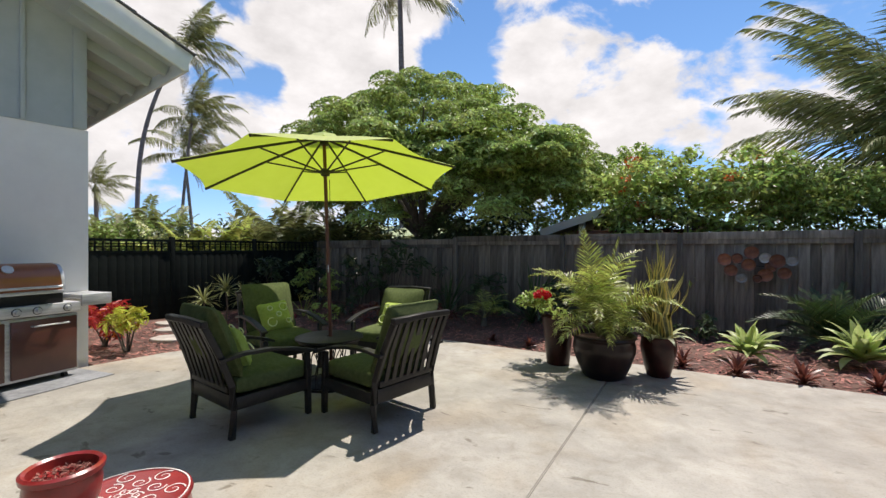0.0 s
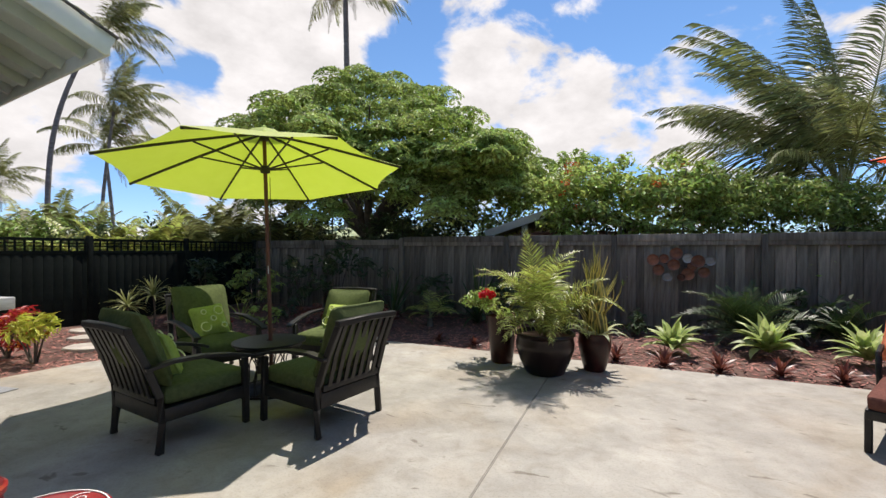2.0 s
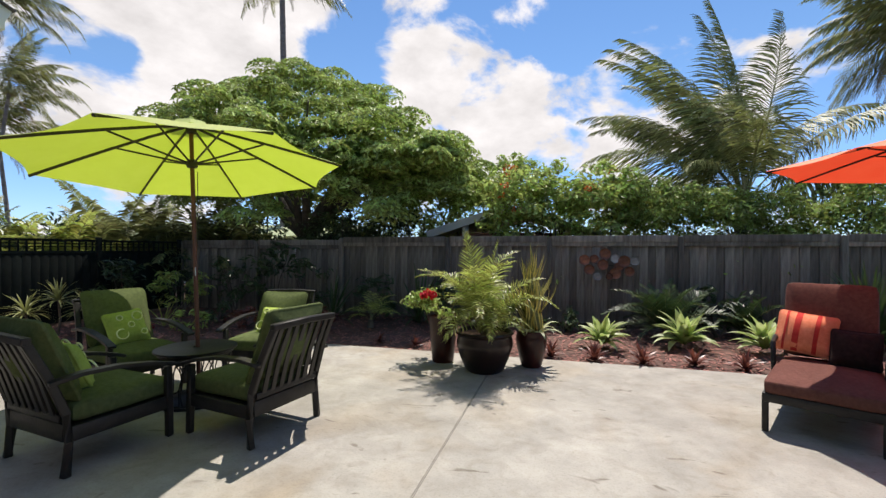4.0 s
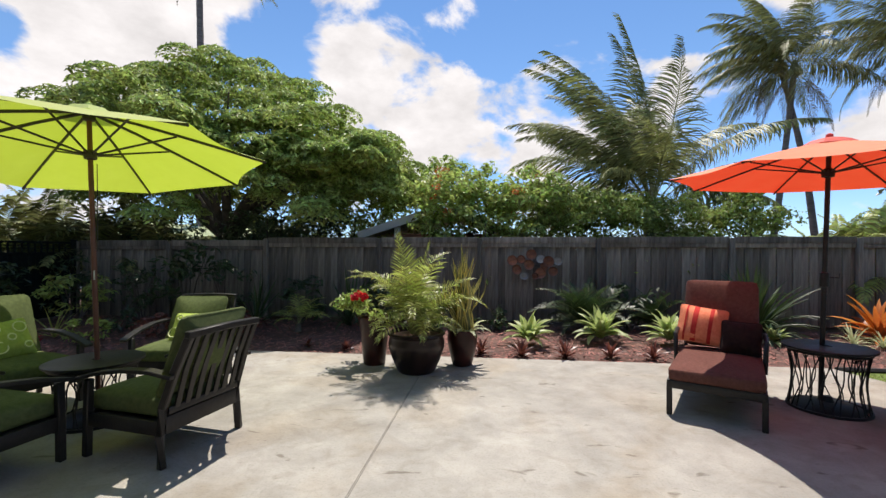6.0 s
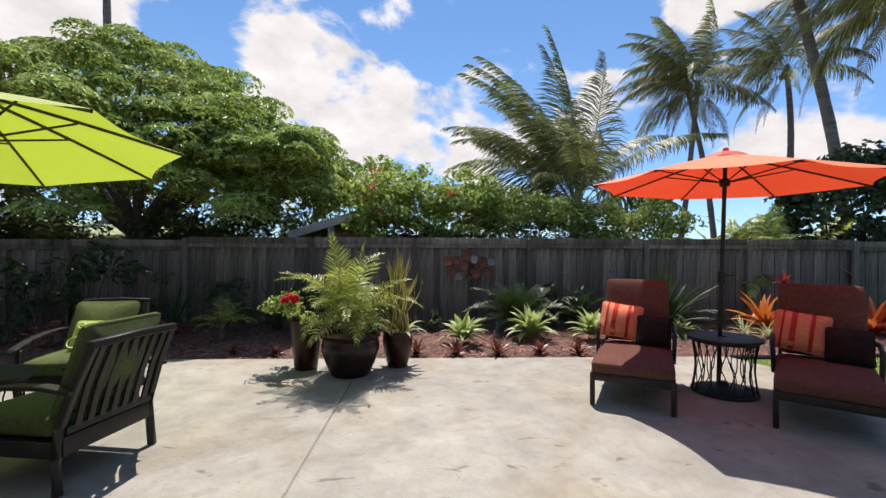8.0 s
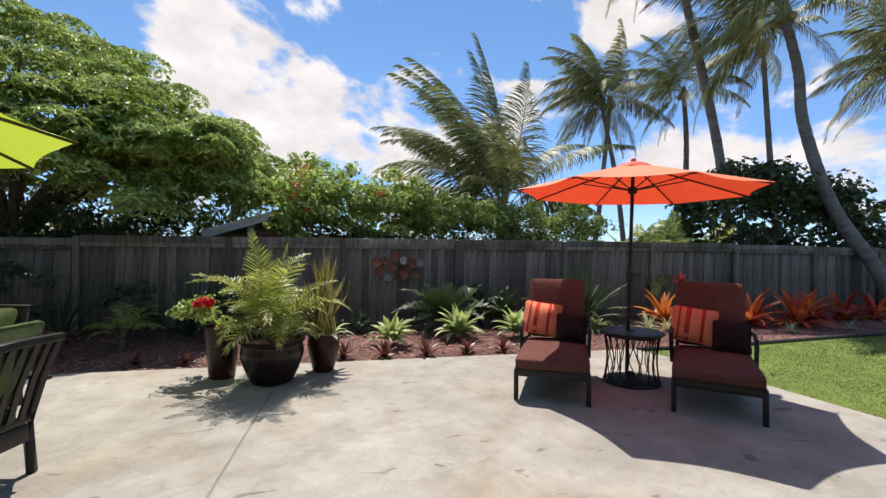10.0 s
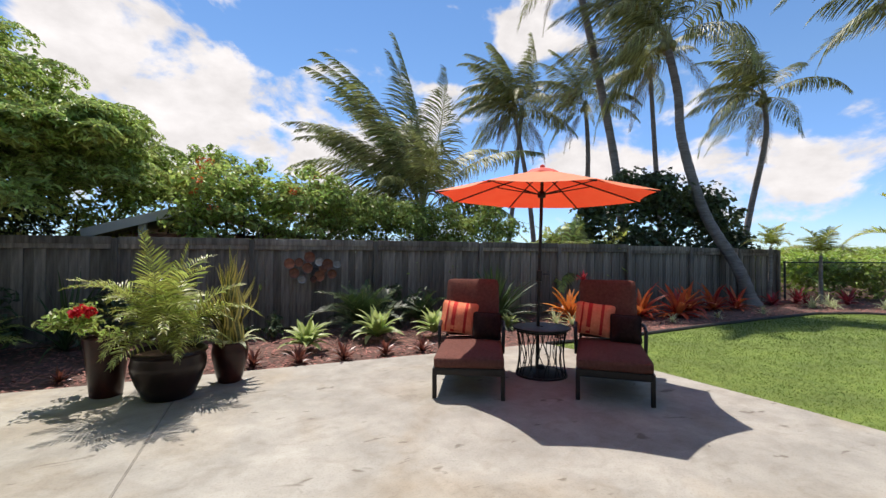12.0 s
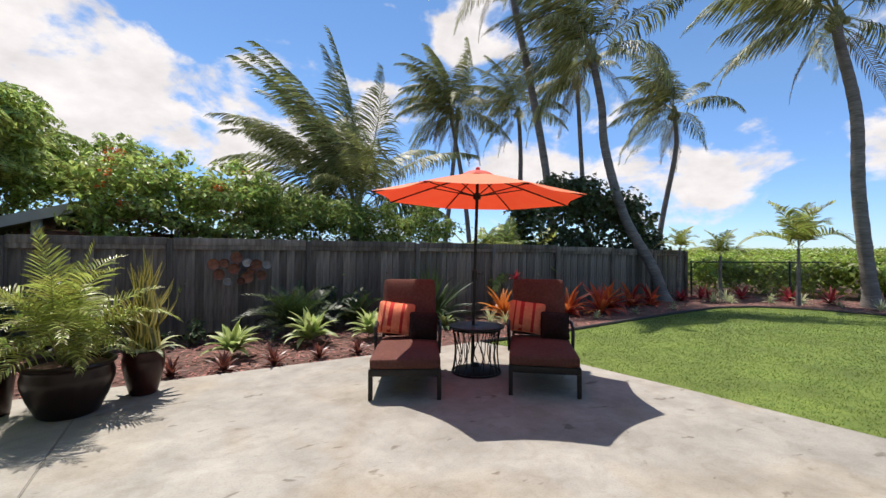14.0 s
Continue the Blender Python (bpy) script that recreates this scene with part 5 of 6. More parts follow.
SWORD_DARK = [mesh_of("leaf", strap(ln, 0.05, r0, bd, 0.35, 8, 0.7), FROND_DARK) for ln, r0, bd in ((1.15, 82, 18), (1.2, 68, 38), (1.1, 52, 60), (0.95, 34, 70))]
rosette("sword_leaf_shrub", (4.66, 8.2, -0.02), SWORD_DARK, FROND_DARK, 150, "large dark sword-leaved shrub against the fence", "shrub", rnd=rnd, scale=1.12)
feather_plant("cycad", (1.75, 8.25, -0.02), CYCAD, FROND_DARK, 26, "dark green cycad in fence shade", "cycad", 0.95, 31, "cycads by the fence")
feather_plant("cycad", (3.0, 8.45, -0.02), CYCAD, FROND_DARK, 18, "dark green cycad in fence shade", "cycad", 0.7, 32, "cycads by the fence")
feather_plant("cycad", (-3.62, 7.62, -0.02), [m_ for m_ in ARECA[1:]], FROND_GOLD, 9, "young sunlit cycad with few arching fronds", "cycad", 0.75, 33, "cycads by the fence")
rosette("sword_leaf_shrub", (-2.9, 8.4, -0.02), SWORD_DARK, FROND_DARK, 30, "dark sword-leaved shrub against the fence", "shrub", rnd=rnd, scale=1.05)
rosette("sword_leaf_shrub", (-4.75, 8.1, -0.02), SWORD_DARK, FROND_DARK, 30, "dark sword-leaved shrub against the fence", "shrub", rnd=rnd, scale=0.95)
DRAC = [mesh_of("leaf", strap(0.46, 0.03, r0, bd, 0.3, 7, 0.7), FROND) for r0, bd in ((75, 40), (50, 60), (25, 60), (0, 45))]
for x, y, h in ((-8.45, 5.30, 0.62), (-8.15, 5.55, 0.45), (-8.75, 5.0, 0.42)):
    dr = rosette("dracaena", (x, y, -0.02), DRAC, FROND, 46, "narrow-leaved dracaena before the dark fence", "shrub", "dracaenas", rnd=rnd, scale=0.95, low=h)
    part("stem", tubed([(0, 0, 0), (0.02, 0.02, h * 0.5), (0, 0, h + 0.04)], 0.018, 6), BARK, dr)
rosette("sword_leaf_shrub", (-7.6, 6.6, -0.02), coloured(SWORD_DARK, FROND_GOLD), FROND_GOLD, 16, "small sunlit sword-leaved shrub in the bed", "shrub", rnd=rnd, scale=0.5)


def leafy_shrub(name, place, spots, per, spread, leaf, mat, label, seed, stems=5, category="shrub", flowers=None, squash=0.75):
    ob = thing(name, pose(*place), label, category)
    g_ = np.random.default_rng(seed)
    for k in range(stems):
        t_ = spots[int(k * len(spots) / stems)]
        part("stem", tubed([(0.03 * math.cos(k * 2.4), 0.03 * math.sin(k * 2.4), 0), (t_[0] * 0.5, t_[1] * 0.5, t_[2] * 0.6), t_[:3]], [0.016, 0.011, 0.005], 6), BARK, ob)
    c_, n_ = clumps(spots, per, spread, g_, squash)
    part("foliage", leaf_cloud(c_, n_, leaf[0], leaf[1], g_), mat, ob)
    if flowers:
        c_, n_ = clumps([spots[i % len(spots)] for i in range(flowers[1])], 14, spread * 0.9, g_, squash)
        part("flowers", leaf_cloud(c_, n_, 0.05, 0.04, g_), flowers[0], ob, "small bright blossoms")
    return ob


def spots_in(seed, n_, rx, ry, z0, z1):
    g_ = np.random.default_rng(seed)
    a_, r_ = g_.uniform(0, 6.28, n_), np.sqrt(g_.uniform(0, 1, n_))
    return [(rx * r * math.cos(a), ry * r * math.sin(a), z, s) for a, r, z, s in zip(a_, r_, g_.uniform(z0, z1, n_), g_.uniform(0.7, 1.2, n_))]


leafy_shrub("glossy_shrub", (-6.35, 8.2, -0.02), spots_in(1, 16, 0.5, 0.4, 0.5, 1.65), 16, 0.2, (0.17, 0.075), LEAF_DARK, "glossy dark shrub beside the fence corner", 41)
leafy_shrub("glossy_shrub", (-8.3, 7.6, -0.02), spots_in(2, 14, 0.5, 0.5, 0.3, 1.0), 22, 0.18, (0.15, 0.06), LEAF_HEDGE, "leafy shrub in the corner bed", 42)
leafy_shrub("croton", (-7.95, 2.98, -0.02), spots_in(3, 12, 0.26, 0.22, 0.15, 0.68), 22, 0.12, (0.16, 0.045), STRAP_RED, "red and yellow croton by the house wall", 43, flowers=(STRAP_ORANGE, 9))
leafy_shrub("croton", (-7.30, 3.02, -0.02), spots_in(4, 12, 0.27, 0.22, 0.28, 0.60), 20, 0.13, (0.17, 0.045), YELLOW_LEAF, "yellow-green croton by the house wall", 44, flowers=(STRAP_ORANGE, 3))
# shrubs that deepen the fence foot: its shade is put into the dark leaves
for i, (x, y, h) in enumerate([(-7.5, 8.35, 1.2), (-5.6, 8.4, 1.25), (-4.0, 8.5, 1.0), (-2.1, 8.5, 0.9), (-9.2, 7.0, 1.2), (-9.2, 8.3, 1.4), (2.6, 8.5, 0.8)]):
    leafy_shrub("fence_shrub", (x, y, -0.02), spots_in(80 + i, 15, 0.5, 0.3, 0.2, h), 18, 0.2, (0.17, 0.06), LEAF_DARK, "leafy shrub along the fence, shade put into its dark leaf colour", 85 + i)
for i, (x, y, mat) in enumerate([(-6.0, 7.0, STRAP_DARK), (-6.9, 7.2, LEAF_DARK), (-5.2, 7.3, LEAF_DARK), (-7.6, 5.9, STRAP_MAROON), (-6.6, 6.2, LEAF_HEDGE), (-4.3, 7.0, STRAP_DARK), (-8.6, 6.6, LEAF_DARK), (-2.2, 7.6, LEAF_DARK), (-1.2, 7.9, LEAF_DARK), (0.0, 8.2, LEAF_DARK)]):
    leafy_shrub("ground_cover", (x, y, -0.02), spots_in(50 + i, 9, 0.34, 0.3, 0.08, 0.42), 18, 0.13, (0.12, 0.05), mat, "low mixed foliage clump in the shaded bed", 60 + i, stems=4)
TI = [mesh_of("leaf", strap(0.42, 0.075, r0, bd, 0.3, 7, 0.6), STRAP_MAROON) for r0, bd in ((80, 30), (58, 50), (38, 60))]
for x, y, h in ((7.35, 8.55, 0.85), (7.6, 8.4, 0.6)):
    ti = rosette("ti_plant", (x, y, -0.02), TI, STRAP_MAROON, 18, "slender red-leaved ti plant by the fence", "plant", "ti plants", rnd=rnd, scale=0.75, low=h)
    part("stem", tubed([(0, 0, 0), (0.02, 0.01, h * 0.5), (0, 0, h + 0.03)], 0.013, 6), BARK, ti)
for x, y, r, tn in ((-7.55, 3.78, 0.36, 20), (-8.35, 4.25, 0.34, 50), (-9.1, 4.55, 0.33, 10)):
    g_ = random.Random(int(tn))
    outline = [(r * g_.uniform(0.86, 1.1) * math.cos(a), r * 0.75 * g_.uniform(0.86, 1.1) * math.sin(a)) for a in (2 * math.pi * k / 11 for k in range(11))]
    bm = slab(outline, 0.025, 0.06)
    bmesh.ops.bevel(bm, geom=list(bm.edges), offset=0.008, segments=2, affect="EDGES")
    single("stepping_stone", bm, STONE, "flat pale stepping stone in the mulch", "stone", "stepping stones", m=pose(x, y, 0, 0, 0, tn))

# ---------------------------------------------------------------- disc wall art on the fence
art = thing("metal_wall_art", pose(0.84, 8.93, 1.20), "cluster of copper and pewter discs hung on the fence", "wall art")
DISCS = [(-0.44, 0.12, 0.12, 0), (-0.26, 0.14, 0.10, 0), (-0.06, 0.24, 0.125, 0), (0.13, 0.15, 0.10, 1), (0.29, 0.10, 0.13, 0), (0.48, 0.11, 0.10, 1), (-0.35, -0.07, 0.115, 0), (-0.10, 0.03, 0.12, 0),
         (-0.20, -0.19, 0.10, 1), (0.13, -0.14, 0.125, 0), (0.38, -0.10, 0.11, 0), (0.02, -0.20, 0.08, 0), (0.20, 0.0, 0.10, 0)]
for i, (x, z, r, kind_) in enumerate(DISCS):
    r *= 0.86
    prof_ = [(0.0, 0.018), (r * 0.35, 0.010), (r * 0.72, 0.006), (r * 0.95, 0.018), (r, 0.022), (r * 0.98, 0.012), (r * 0.7, 0.0), (0.0, 0.0)]
    part("disc", lathe(prof_, 24), PEWTER if kind_ else COPPER, art, m=pose(x, -0.03 - 0.012 * (i % 3), z, 90, 0, 0))
part("hanger_frame", tubed([(-0.42, 0.0, 0.1), (-0.1, 0.0, 0.02), (0.2, 0.0, 0.0), (0.45, 0.0, 0.05)], 0.007, 6), BLACK_METAL, art)

# ---------------------------------------------------------------- coconut palms and the far plants
COCO_SHAPES = [(84, 45, 0.5, 14), (68, 78, 0.7, 24), (50, 92, 0.8, -20), (30, 90, 0.9, 26), (8, 78, 1.0, -16), (-18, 62, 1.1, 14)]
YOUNG_SHAPES = [(5.4, 90, 24, 0.4, 8), (5.3, 77, 52, 0.5, 12), (5.0, 62, 70, 0.7, -12), (4.6, 44, 82, 0.8, 14), (4.0, 28, 80, 0.9, -10)]


@functools.lru_cache(maxsize=None)
def blown_frond(young, level, quarter):
    """A coconut leaf whose leaflets stream with the wind, which comes over it from one of four quarters."""
    bow = (0, 38, 0, -38)[quarter]
    if young:
        ln, r0, bd, dr, sd = YOUNG_SHAPES[level]
        return frond_mesh(FROND, length=ln, rise=r0, bend=bd, pairs=110, leaf=1.2, droop=dr, width=0.036, sweep=0.85, stalk=0.2, seed=110 + level + 7 * quarter, side=sd + bow * 0.6,
                          vee=0.1, sag=0.25, rough=0.16, blow=90 * quarter, push=0.4)
    r0, bd, dr, sd = COCO_SHAPES[level]
    return frond_mesh(FROND, length=4.2, rise=r0, bend=bd, pairs=82, leaf=1.15, droop=dr, width=0.042, sweep=0.80, stalk=0.16, seed=70 + level + 7 * quarter, side=sd + bow,
                      vee=0.05, sag=0.3, rough=0.2, blow=90 * quarter, push=0.6)


COCO_DRY = [frond_mesh(FROND_DRY, length=3.6, rise=-48, bend=38, pairs=40, leaf=0.7, droop=1.3, width=0.045, sweep=0.5, stalk=0.2, seed=90)]


def coconut_palm(trunk, radius, crown, label, seed, count=20, wind=145.0, dry=2, nuts=5, high=0.0):
    """trunk: points from the foot up; crown: the scale of the leaves; wind: the heading that the leaves stream to."""
    r_ = random.Random(seed)
    foot = Vector(trunk[0])
    ob = thing("coconut_palm", Matrix.Translation(foot), label, "palm tree", "coconut palms")
    pts = [Vector(p) - foot for p in trunk]
    fine = []
    for i in range(len(pts) - 1):
        p0, p1, p2, p3 = pts[max(i - 1, 0)], pts[i], pts[i + 1], pts[min(i + 2, len(pts) - 1)]
        for k in range(12):
            t = k / 12
            fine.append(0.5 * ((2 * p1) + (p2 - p0) * t + (2 * p0 - 5 * p1 + 4 * p2 - p3) * t * t + (3 * p1 - p0 - 3 * p2 + p3) * t ** 3))
    fine.append(pts[-1])
    n_ = len(fine)
    radii = [radius * (1.0 - 0.38 * i / n_ + 0.55 * max(0, 1 - i / (0.1 * n_)) ** 2) * (1.03 if i % 2 else 0.97) for i in range(n_)]
    part("trunk", tubed(fine, radii, 10), PALM_BARK, ob)
    top = fine[-1]
    shaft = part("crown_shaft", tubed([top - Vector((0, 0, 0.25 * crown)), top + Vector((0, 0, 0.05)), top + Vector((0, 0, 0.45 * crown))], [radius * 0.65, radius * 1.15, radius * 0.5], 10), STALK, ob)
    count = int(count * 0.8)
    for i in range(count):
        s = i / (count - 1)
        a = i * 137.5 + r_.uniform(-18, 18)
        # the wind gathers the leaves to its lee side
        d = (a - wind + 180) % 360 - 180
        a = wind + d * (0.36 + 0.64 * (abs(d) / 180) ** 1.5)
        lee = math.cos(radians(a - wind))
        level = s * 5.4 - (1 - lee) * 0.3 + 0.3 + high
        me = blown_frond(False, max(0, min(5, int(level))), round(((wind - a) % 360) / 90) % 4)
        k = crown * r_.uniform(0.85, 1.08) * (1.0 + 0.08 * lee)
        part("frond", me, FROND, ob, m=Matrix.Translation(top + Vector((0, 0, 0.15 * crown))) @ pose(0, 0, 0, r_.uniform(-25, 25), r_.uniform(-8, 8), a) @ Matrix.Diagonal((k, k, k, 1)))
    for i in range(dry):
        a = r_.uniform(0, 360)
        k = crown * r_.uniform(0.7, 0.95)
        part("dry_frond", COCO_DRY[0], FROND_DRY, ob, "hanging dry brown leaf", m=Matrix.Translation(top) @ pose(0, 0, 0, r_.uniform(-10, 10), 0, a) @ Matrix.Diagonal((k, k, k, 1)))
    for i in range(nuts):
        a = 2.4 * i
        q = top + Vector((0.24 * crown * math.cos(a), 0.24 * crown * math.sin(a), -0.10 * crown - 0.05 * (i % 2)))
        part("coconut", lathe([(0.0, -0.13), (0.07, -0.10), (0.105, 0.0), (0.07, 0.10), (0.0, 0.13)], 10), STALK, shaft, m=Matrix.Translation(q))
    return ob


coconut_palm([(13.62, 8.35, -0.05), (13.35, 8.62, 1.1), (12.93, 9.40, 2.9), (12.55, 9.87, 5.26), (12.50, 9.98, 6.85), (12.30, 10.22, 8.55)], 0.185, 1.0, "tall curving coconut palm leaning over the fence", 1, 26)
coconut_palm([(17.48, 4.3, -0.05), (17.41, 4.56, 3.28), (17.40, 4.6, 5.87), (17.31, 4.95, 8.2), (17.29, 5.0, 8.85)], 0.20, 1.0, "tall coconut palm at the lawn's end", 2, 24)
coconut_palm([(18.3, 11.9, -0.1), (18.69, 11.6, 3.11), (18.99, 11.11, 6.33), (18.96, 11.16, 7.95)], 0.135, 0.85, "wind-blown coconut palm behind the fence", 3, 22)
coconut_palm([(16.2, 13.6, -0.1), (15.88, 13.75, 4.97), (15.72, 13.92, 9.7)], 0.13, 0.72, "slim coconut palm behind the fence", 4, 18)
coconut_palm([(12.2, 11.9, -0.1), (11.92, 12.12, 4.8), (11.02, 12.95, 11.6), (10.85, 13.1, 13.0)], 0.17, 1.0, "very tall coconut palm behind the fence", 5, 20)
coconut_palm([(14.3, 16.7, -0.1), (14.51, 16.54, 5.85), (14.40, 16.57, 8.75)], 0.14, 0.75, "coconut palm among others behind the fence", 6, 20)
coconut_palm([(10.0, 17.3, -0.1), (10.39, 17.09, 2.4), (10.87, 16.79, 8.1)], 0.14, 0.8, "shaggy coconut palm behind the fence", 7, 20, dry=6)
coconut_palm([(11.9, 17.0, -0.1), (11.5, 17.2, 4.5), (10.9, 17.6, 8.6)], 0.13, 0.75, "shaggy coconut palm behind the fence", 17, 20, dry=4)
coconut_palm([(-15.4, 20.9, -0.1), (-15.41, 20.94, 9.0), (-15.55, 20.85, 17.3)], 0.22, 1.0, "very tall coconut palm behind the round tree", 8, 18, wind=40.0)
coconut_palm([(-21.8, 9.4, -0.1), (-21.98, 9.63, 5.68), (-21.65, 10.36, 9.23), (-21.2, 11.2, 10.9)], 0.11, 0.68, "slender leaning coconut palm beyond the side fence", 9, 18, wind=40.0)
coconut_palm([(-24.9, 12.9, -0.1), (-24.8, 13.0, 4.0), (-24.6, 13.4, 8.8)], 0.10, 0.72, "coconut palm beyond the side fence", 10, 20, wind=40.0)
coconut_palm([(-26.0, 14.4, -0.1), (-26.2, 14.2, 3.5), (-26.5, 14.0, 7.0)], 0.11, 0.75, "coconut palm beyond the side fence", 11, 18, wind=40.0)
coconut_palm([(-37.3, 13.6, -0.1), (-37.5, 13.6, 3.5), (-37.6, 13.6, 5.8)], 0.18, 0.65, "distant coconut palm beyond the side fence", 12, 14, wind=40.0)

# the young palm with long rising leaves just behind the fence
yp = thing("coconut_palm", pose(4.35, 12.3, -0.1), "young coconut palm with long rising leaves", "palm tree", "coconut palms")
part("trunk", tubed([(0, 0, 0), (0.02, 0, 1.2), (0.0, 0.02, 2.4), (0, 0, 3.0)], [0.30, 0.24, 0.22, 0.16], 12), PALM_BARK, yp)
r_ = random.Random(44)
YOUNG_LEAVES = [(98, 0, 1.0), (72, 0, 0.92), (150, 0, 0.97), (150, 1, 1.05), (178, 1, 1.0), (115, 1, 0.95), (160, 2, 0.97), (75, 1, 0.9), (165, 1, 1.0), (180, 2, 1.0), (150, 2, 1.02), (195, 3, 1.0), (172, 4, 1.0), (205, 4, 0.9), (120, 1, 1.0), (60, 1, 0.95), (20, 2, 0.95), (-10, 2, 0.9), (0, 3, 0.9), (35, 4, 0.85),
                (-40, 3, 0.8), (-75, 2, 0.75), (225, 3, 0.75), (260, 2, 0.7), (100, 3, 0.95), (140, 4, 0.95), (-25, 4, 0.8)]
for a, lv, k in YOUNG_LEAVES:
    part("frond", blown_frond(True, lv, round(((185 - a) % 360) / 90) % 4), FROND, yp, m=pose(0, 0, 2.75, r_.uniform(-18, 18), r_.uniform(-4, 4), a) @ Matrix.Diagonal((k, k, k, 1)))
for a in (40, 200, 300):
    part("dry_frond", COCO_DRY[0], FROND_DRY, yp, "hanging dry brown leaf", m=pose(0, 0, 2.8, 0, 0, a) @ Matrix.Diagonal((0.8, 0.8, 0.8, 1)))

# small palms along the end of the lawn
MANILA = [frond_mesh(FROND_GOLD, length=ln, rise=r0, bend=bd, pairs=34, leaf=0.36, droop=0.3, width=0.028, sweep=0.5, stalk=0.15, seed=130 + k, vee=0.5, side=8)
          for k, (ln, r0, bd) in enumerate([(1.05, 84, 55), (1.15, 64, 88), (1.05, 44, 95)])]


def small_palm(trunk, k, label, seed, count=11, mat=None):
    r2 = random.Random(seed)
    foot = Vector(trunk[0])
    ob = thing("small_palm", Matrix.Translation(foot), label, "palm tree", "small palms by the lawn")
    pts = [Vector(p) - foot for p in trunk]
    part("trunk", tubed(pts, [0.07, 0.05, 0.045][:len(pts)], 8), PALM_BARK, ob)
    for i in range(count):
        a = i * 137.5 + r2.uniform(-15, 15)
        part("frond", MANILA[min(2, int(3 * i / count))], FROND_GOLD, ob, m=Matrix.Translation(pts[-1]) @ pose(0, 0, 0, r2.uniform(-14, 14), 0, a) @ Matrix.Diagonal((k, k, k, 1)))
    return ob


small_palm([(14.7, 8.54, -0.03), (14.72, 8.5, 1.0), (14.73, 8.49, 1.75)], 0.85, "small upright palm at the fence end", 1, 9)
small_palm([(16.2, 7.9, -0.03), (16.18, 7.89, 0.8), (16.18, 7.88, 1.5)], 1.05, "small dark palm before the wire fence", 2, 7)
small_palm([(16.05, 5.6, -0.03), (16.06, 5.6, 0.9), (16.06, 5.59, 1.75)], 1.6, "small sunlit golden palm at the lawn edge", 3, 9)

# ---------------------------------------------------------------- the round tree behind the fence
tree = thing("broad_tree", pose(-7.06, 10.67, -0.05) @ Matrix.Diagonal((0.8, 0.8, 0.85, 1)), "large round-crowned tree with sunlit leaf clusters", "tree")
gen, rnd = np.random.default_rng(77), random.Random(77)
part("trunk", tubed([(0, 0, 0), (0.05, 0, 1.2), (-0.02, 0.05, 2.0), (0.05, 0, 2.6)], [0.42, 0.32, 0.30, 0.26], 12), BARK, tree)
AX = Vector((math.cos(radians(4)), math.sin(radians(4)), 0))  # along the crown's width
AY = Vector((-AX.y, AX.x, 0))
ends = []
for i in range(11):
    a = 2 * math.pi * i / 11 + rnd.uniform(-0.2, 0.2)
    out = rnd.uniform(2.6, 4.6)
    p = AX * (out * math.cos(a) + 0.7) + AY * out * 0.85 * math.sin(a)
    rise = rnd.uniform(4.3, 5.6)
    pts = [Vector((0, 0, 2.2)), p * 0.25 + Vector((0, 0, 3.0 + rnd.uniform(-0.2, 0.3))), p * 0.6 + Vector((0, 0, 3.2 + (rise - 3.2) * 0.55)), p + Vector((0, 0, rise))]
    part("limb", tubed(pts, [0.20, 0.14, 0.09, 0.04], 8), BARK, tree)
    ends.append(pts)
    for j in range(3):
        b = p * 0.85 + AX * rnd.uniform(-0.9, 0.9) + AY * rnd.uniform(-0.9, 0.9) + Vector((0, 0, rise + rnd.uniform(-0.1, 0.6)))
        part("branch", tubed([pts[2], pts[2].lerp(b, 0.5) + Vector((0, 0, 0.2)), b], [0.06, 0.04, 0.02], 6), BARK, tree)
spots = []
tries = 0
while len(spots) < 215 and tries < 20000:
    tries += 1
    a, r = rnd.uniform(0, 6.283), math.sqrt(rnd.uniform(0, 1))
    wide = 5.25 + 0.55 * math.sin(3 * a + 1) + rnd.uniform(-0.35, 0.35)
    p = AX * (wide * r * math.cos(a) + 0.72) + AY * wide * 0.85 * r * math.sin(a)
    lump = 0.55 * noise.noise((3 * r * math.cos(a), 3 * r * math.sin(a), 4))
    z = 7.7 - 2.8 * r ** 1.7 - 0.24 * max(0, p.dot(AX)) + lump + rnd.uniform(-0.35, 0.12)
    if all((p.x - q[0]) ** 2 + (p.y - q[1]) ** 2 + 1.5 * (z - q[2]) ** 2 > 0.66 for q in spots):
        spots.append((p.x, p.y, z, rnd.uniform(0.8, 1.25)))
for i in range(200):
    a, r = rnd.uniform(0, 6.283), rnd.uniform(0.62, 1.0)
    p = AX * (5.3 * r * math.cos(a) + 0.95) + AY * 4.6 * r * math.sin(a)
    low = 3.3 - 1.0 * max(0, math.cos(a + 0.9)) + 0.9 * max(0, math.cos(a - 0.4))
    spots.append((p.x, p.y, rnd.uniform(low, 5.3), rnd.uniform(0.7, 1.2)))
for i in range(62):  # the limb that reaches over the fence and shades the bed
    spots.append(((rnd.uniform(-5.2, -2.4) + 7.06) / 0.8, (rnd.uniform(7.8, 9.8) - 10.67) / 0.8, rnd.uniform(3.2, 3.85) / 0.85, rnd.uniform(0.45, 0.8)))
reach = [Vector((0, 0, 2.4)), Vector((1.3, -0.9, 3.4)), Vector((2.9, -1.9, 4.0)), Vector((4.6, -2.6, 4.3))]
part("limb", tubed(reach, [0.2, 0.14, 0.09, 0.04], 8), BARK, tree)
c, nrm = pads(spots, 320, 0.64, gen)
part("crown", leaf_cloud(c, nrm, 0.185, 0.07, gen, flat=0.34), LEAF_TREE, tree, "clustered glossy green leaves")

# hedge and shrubs behind the fence


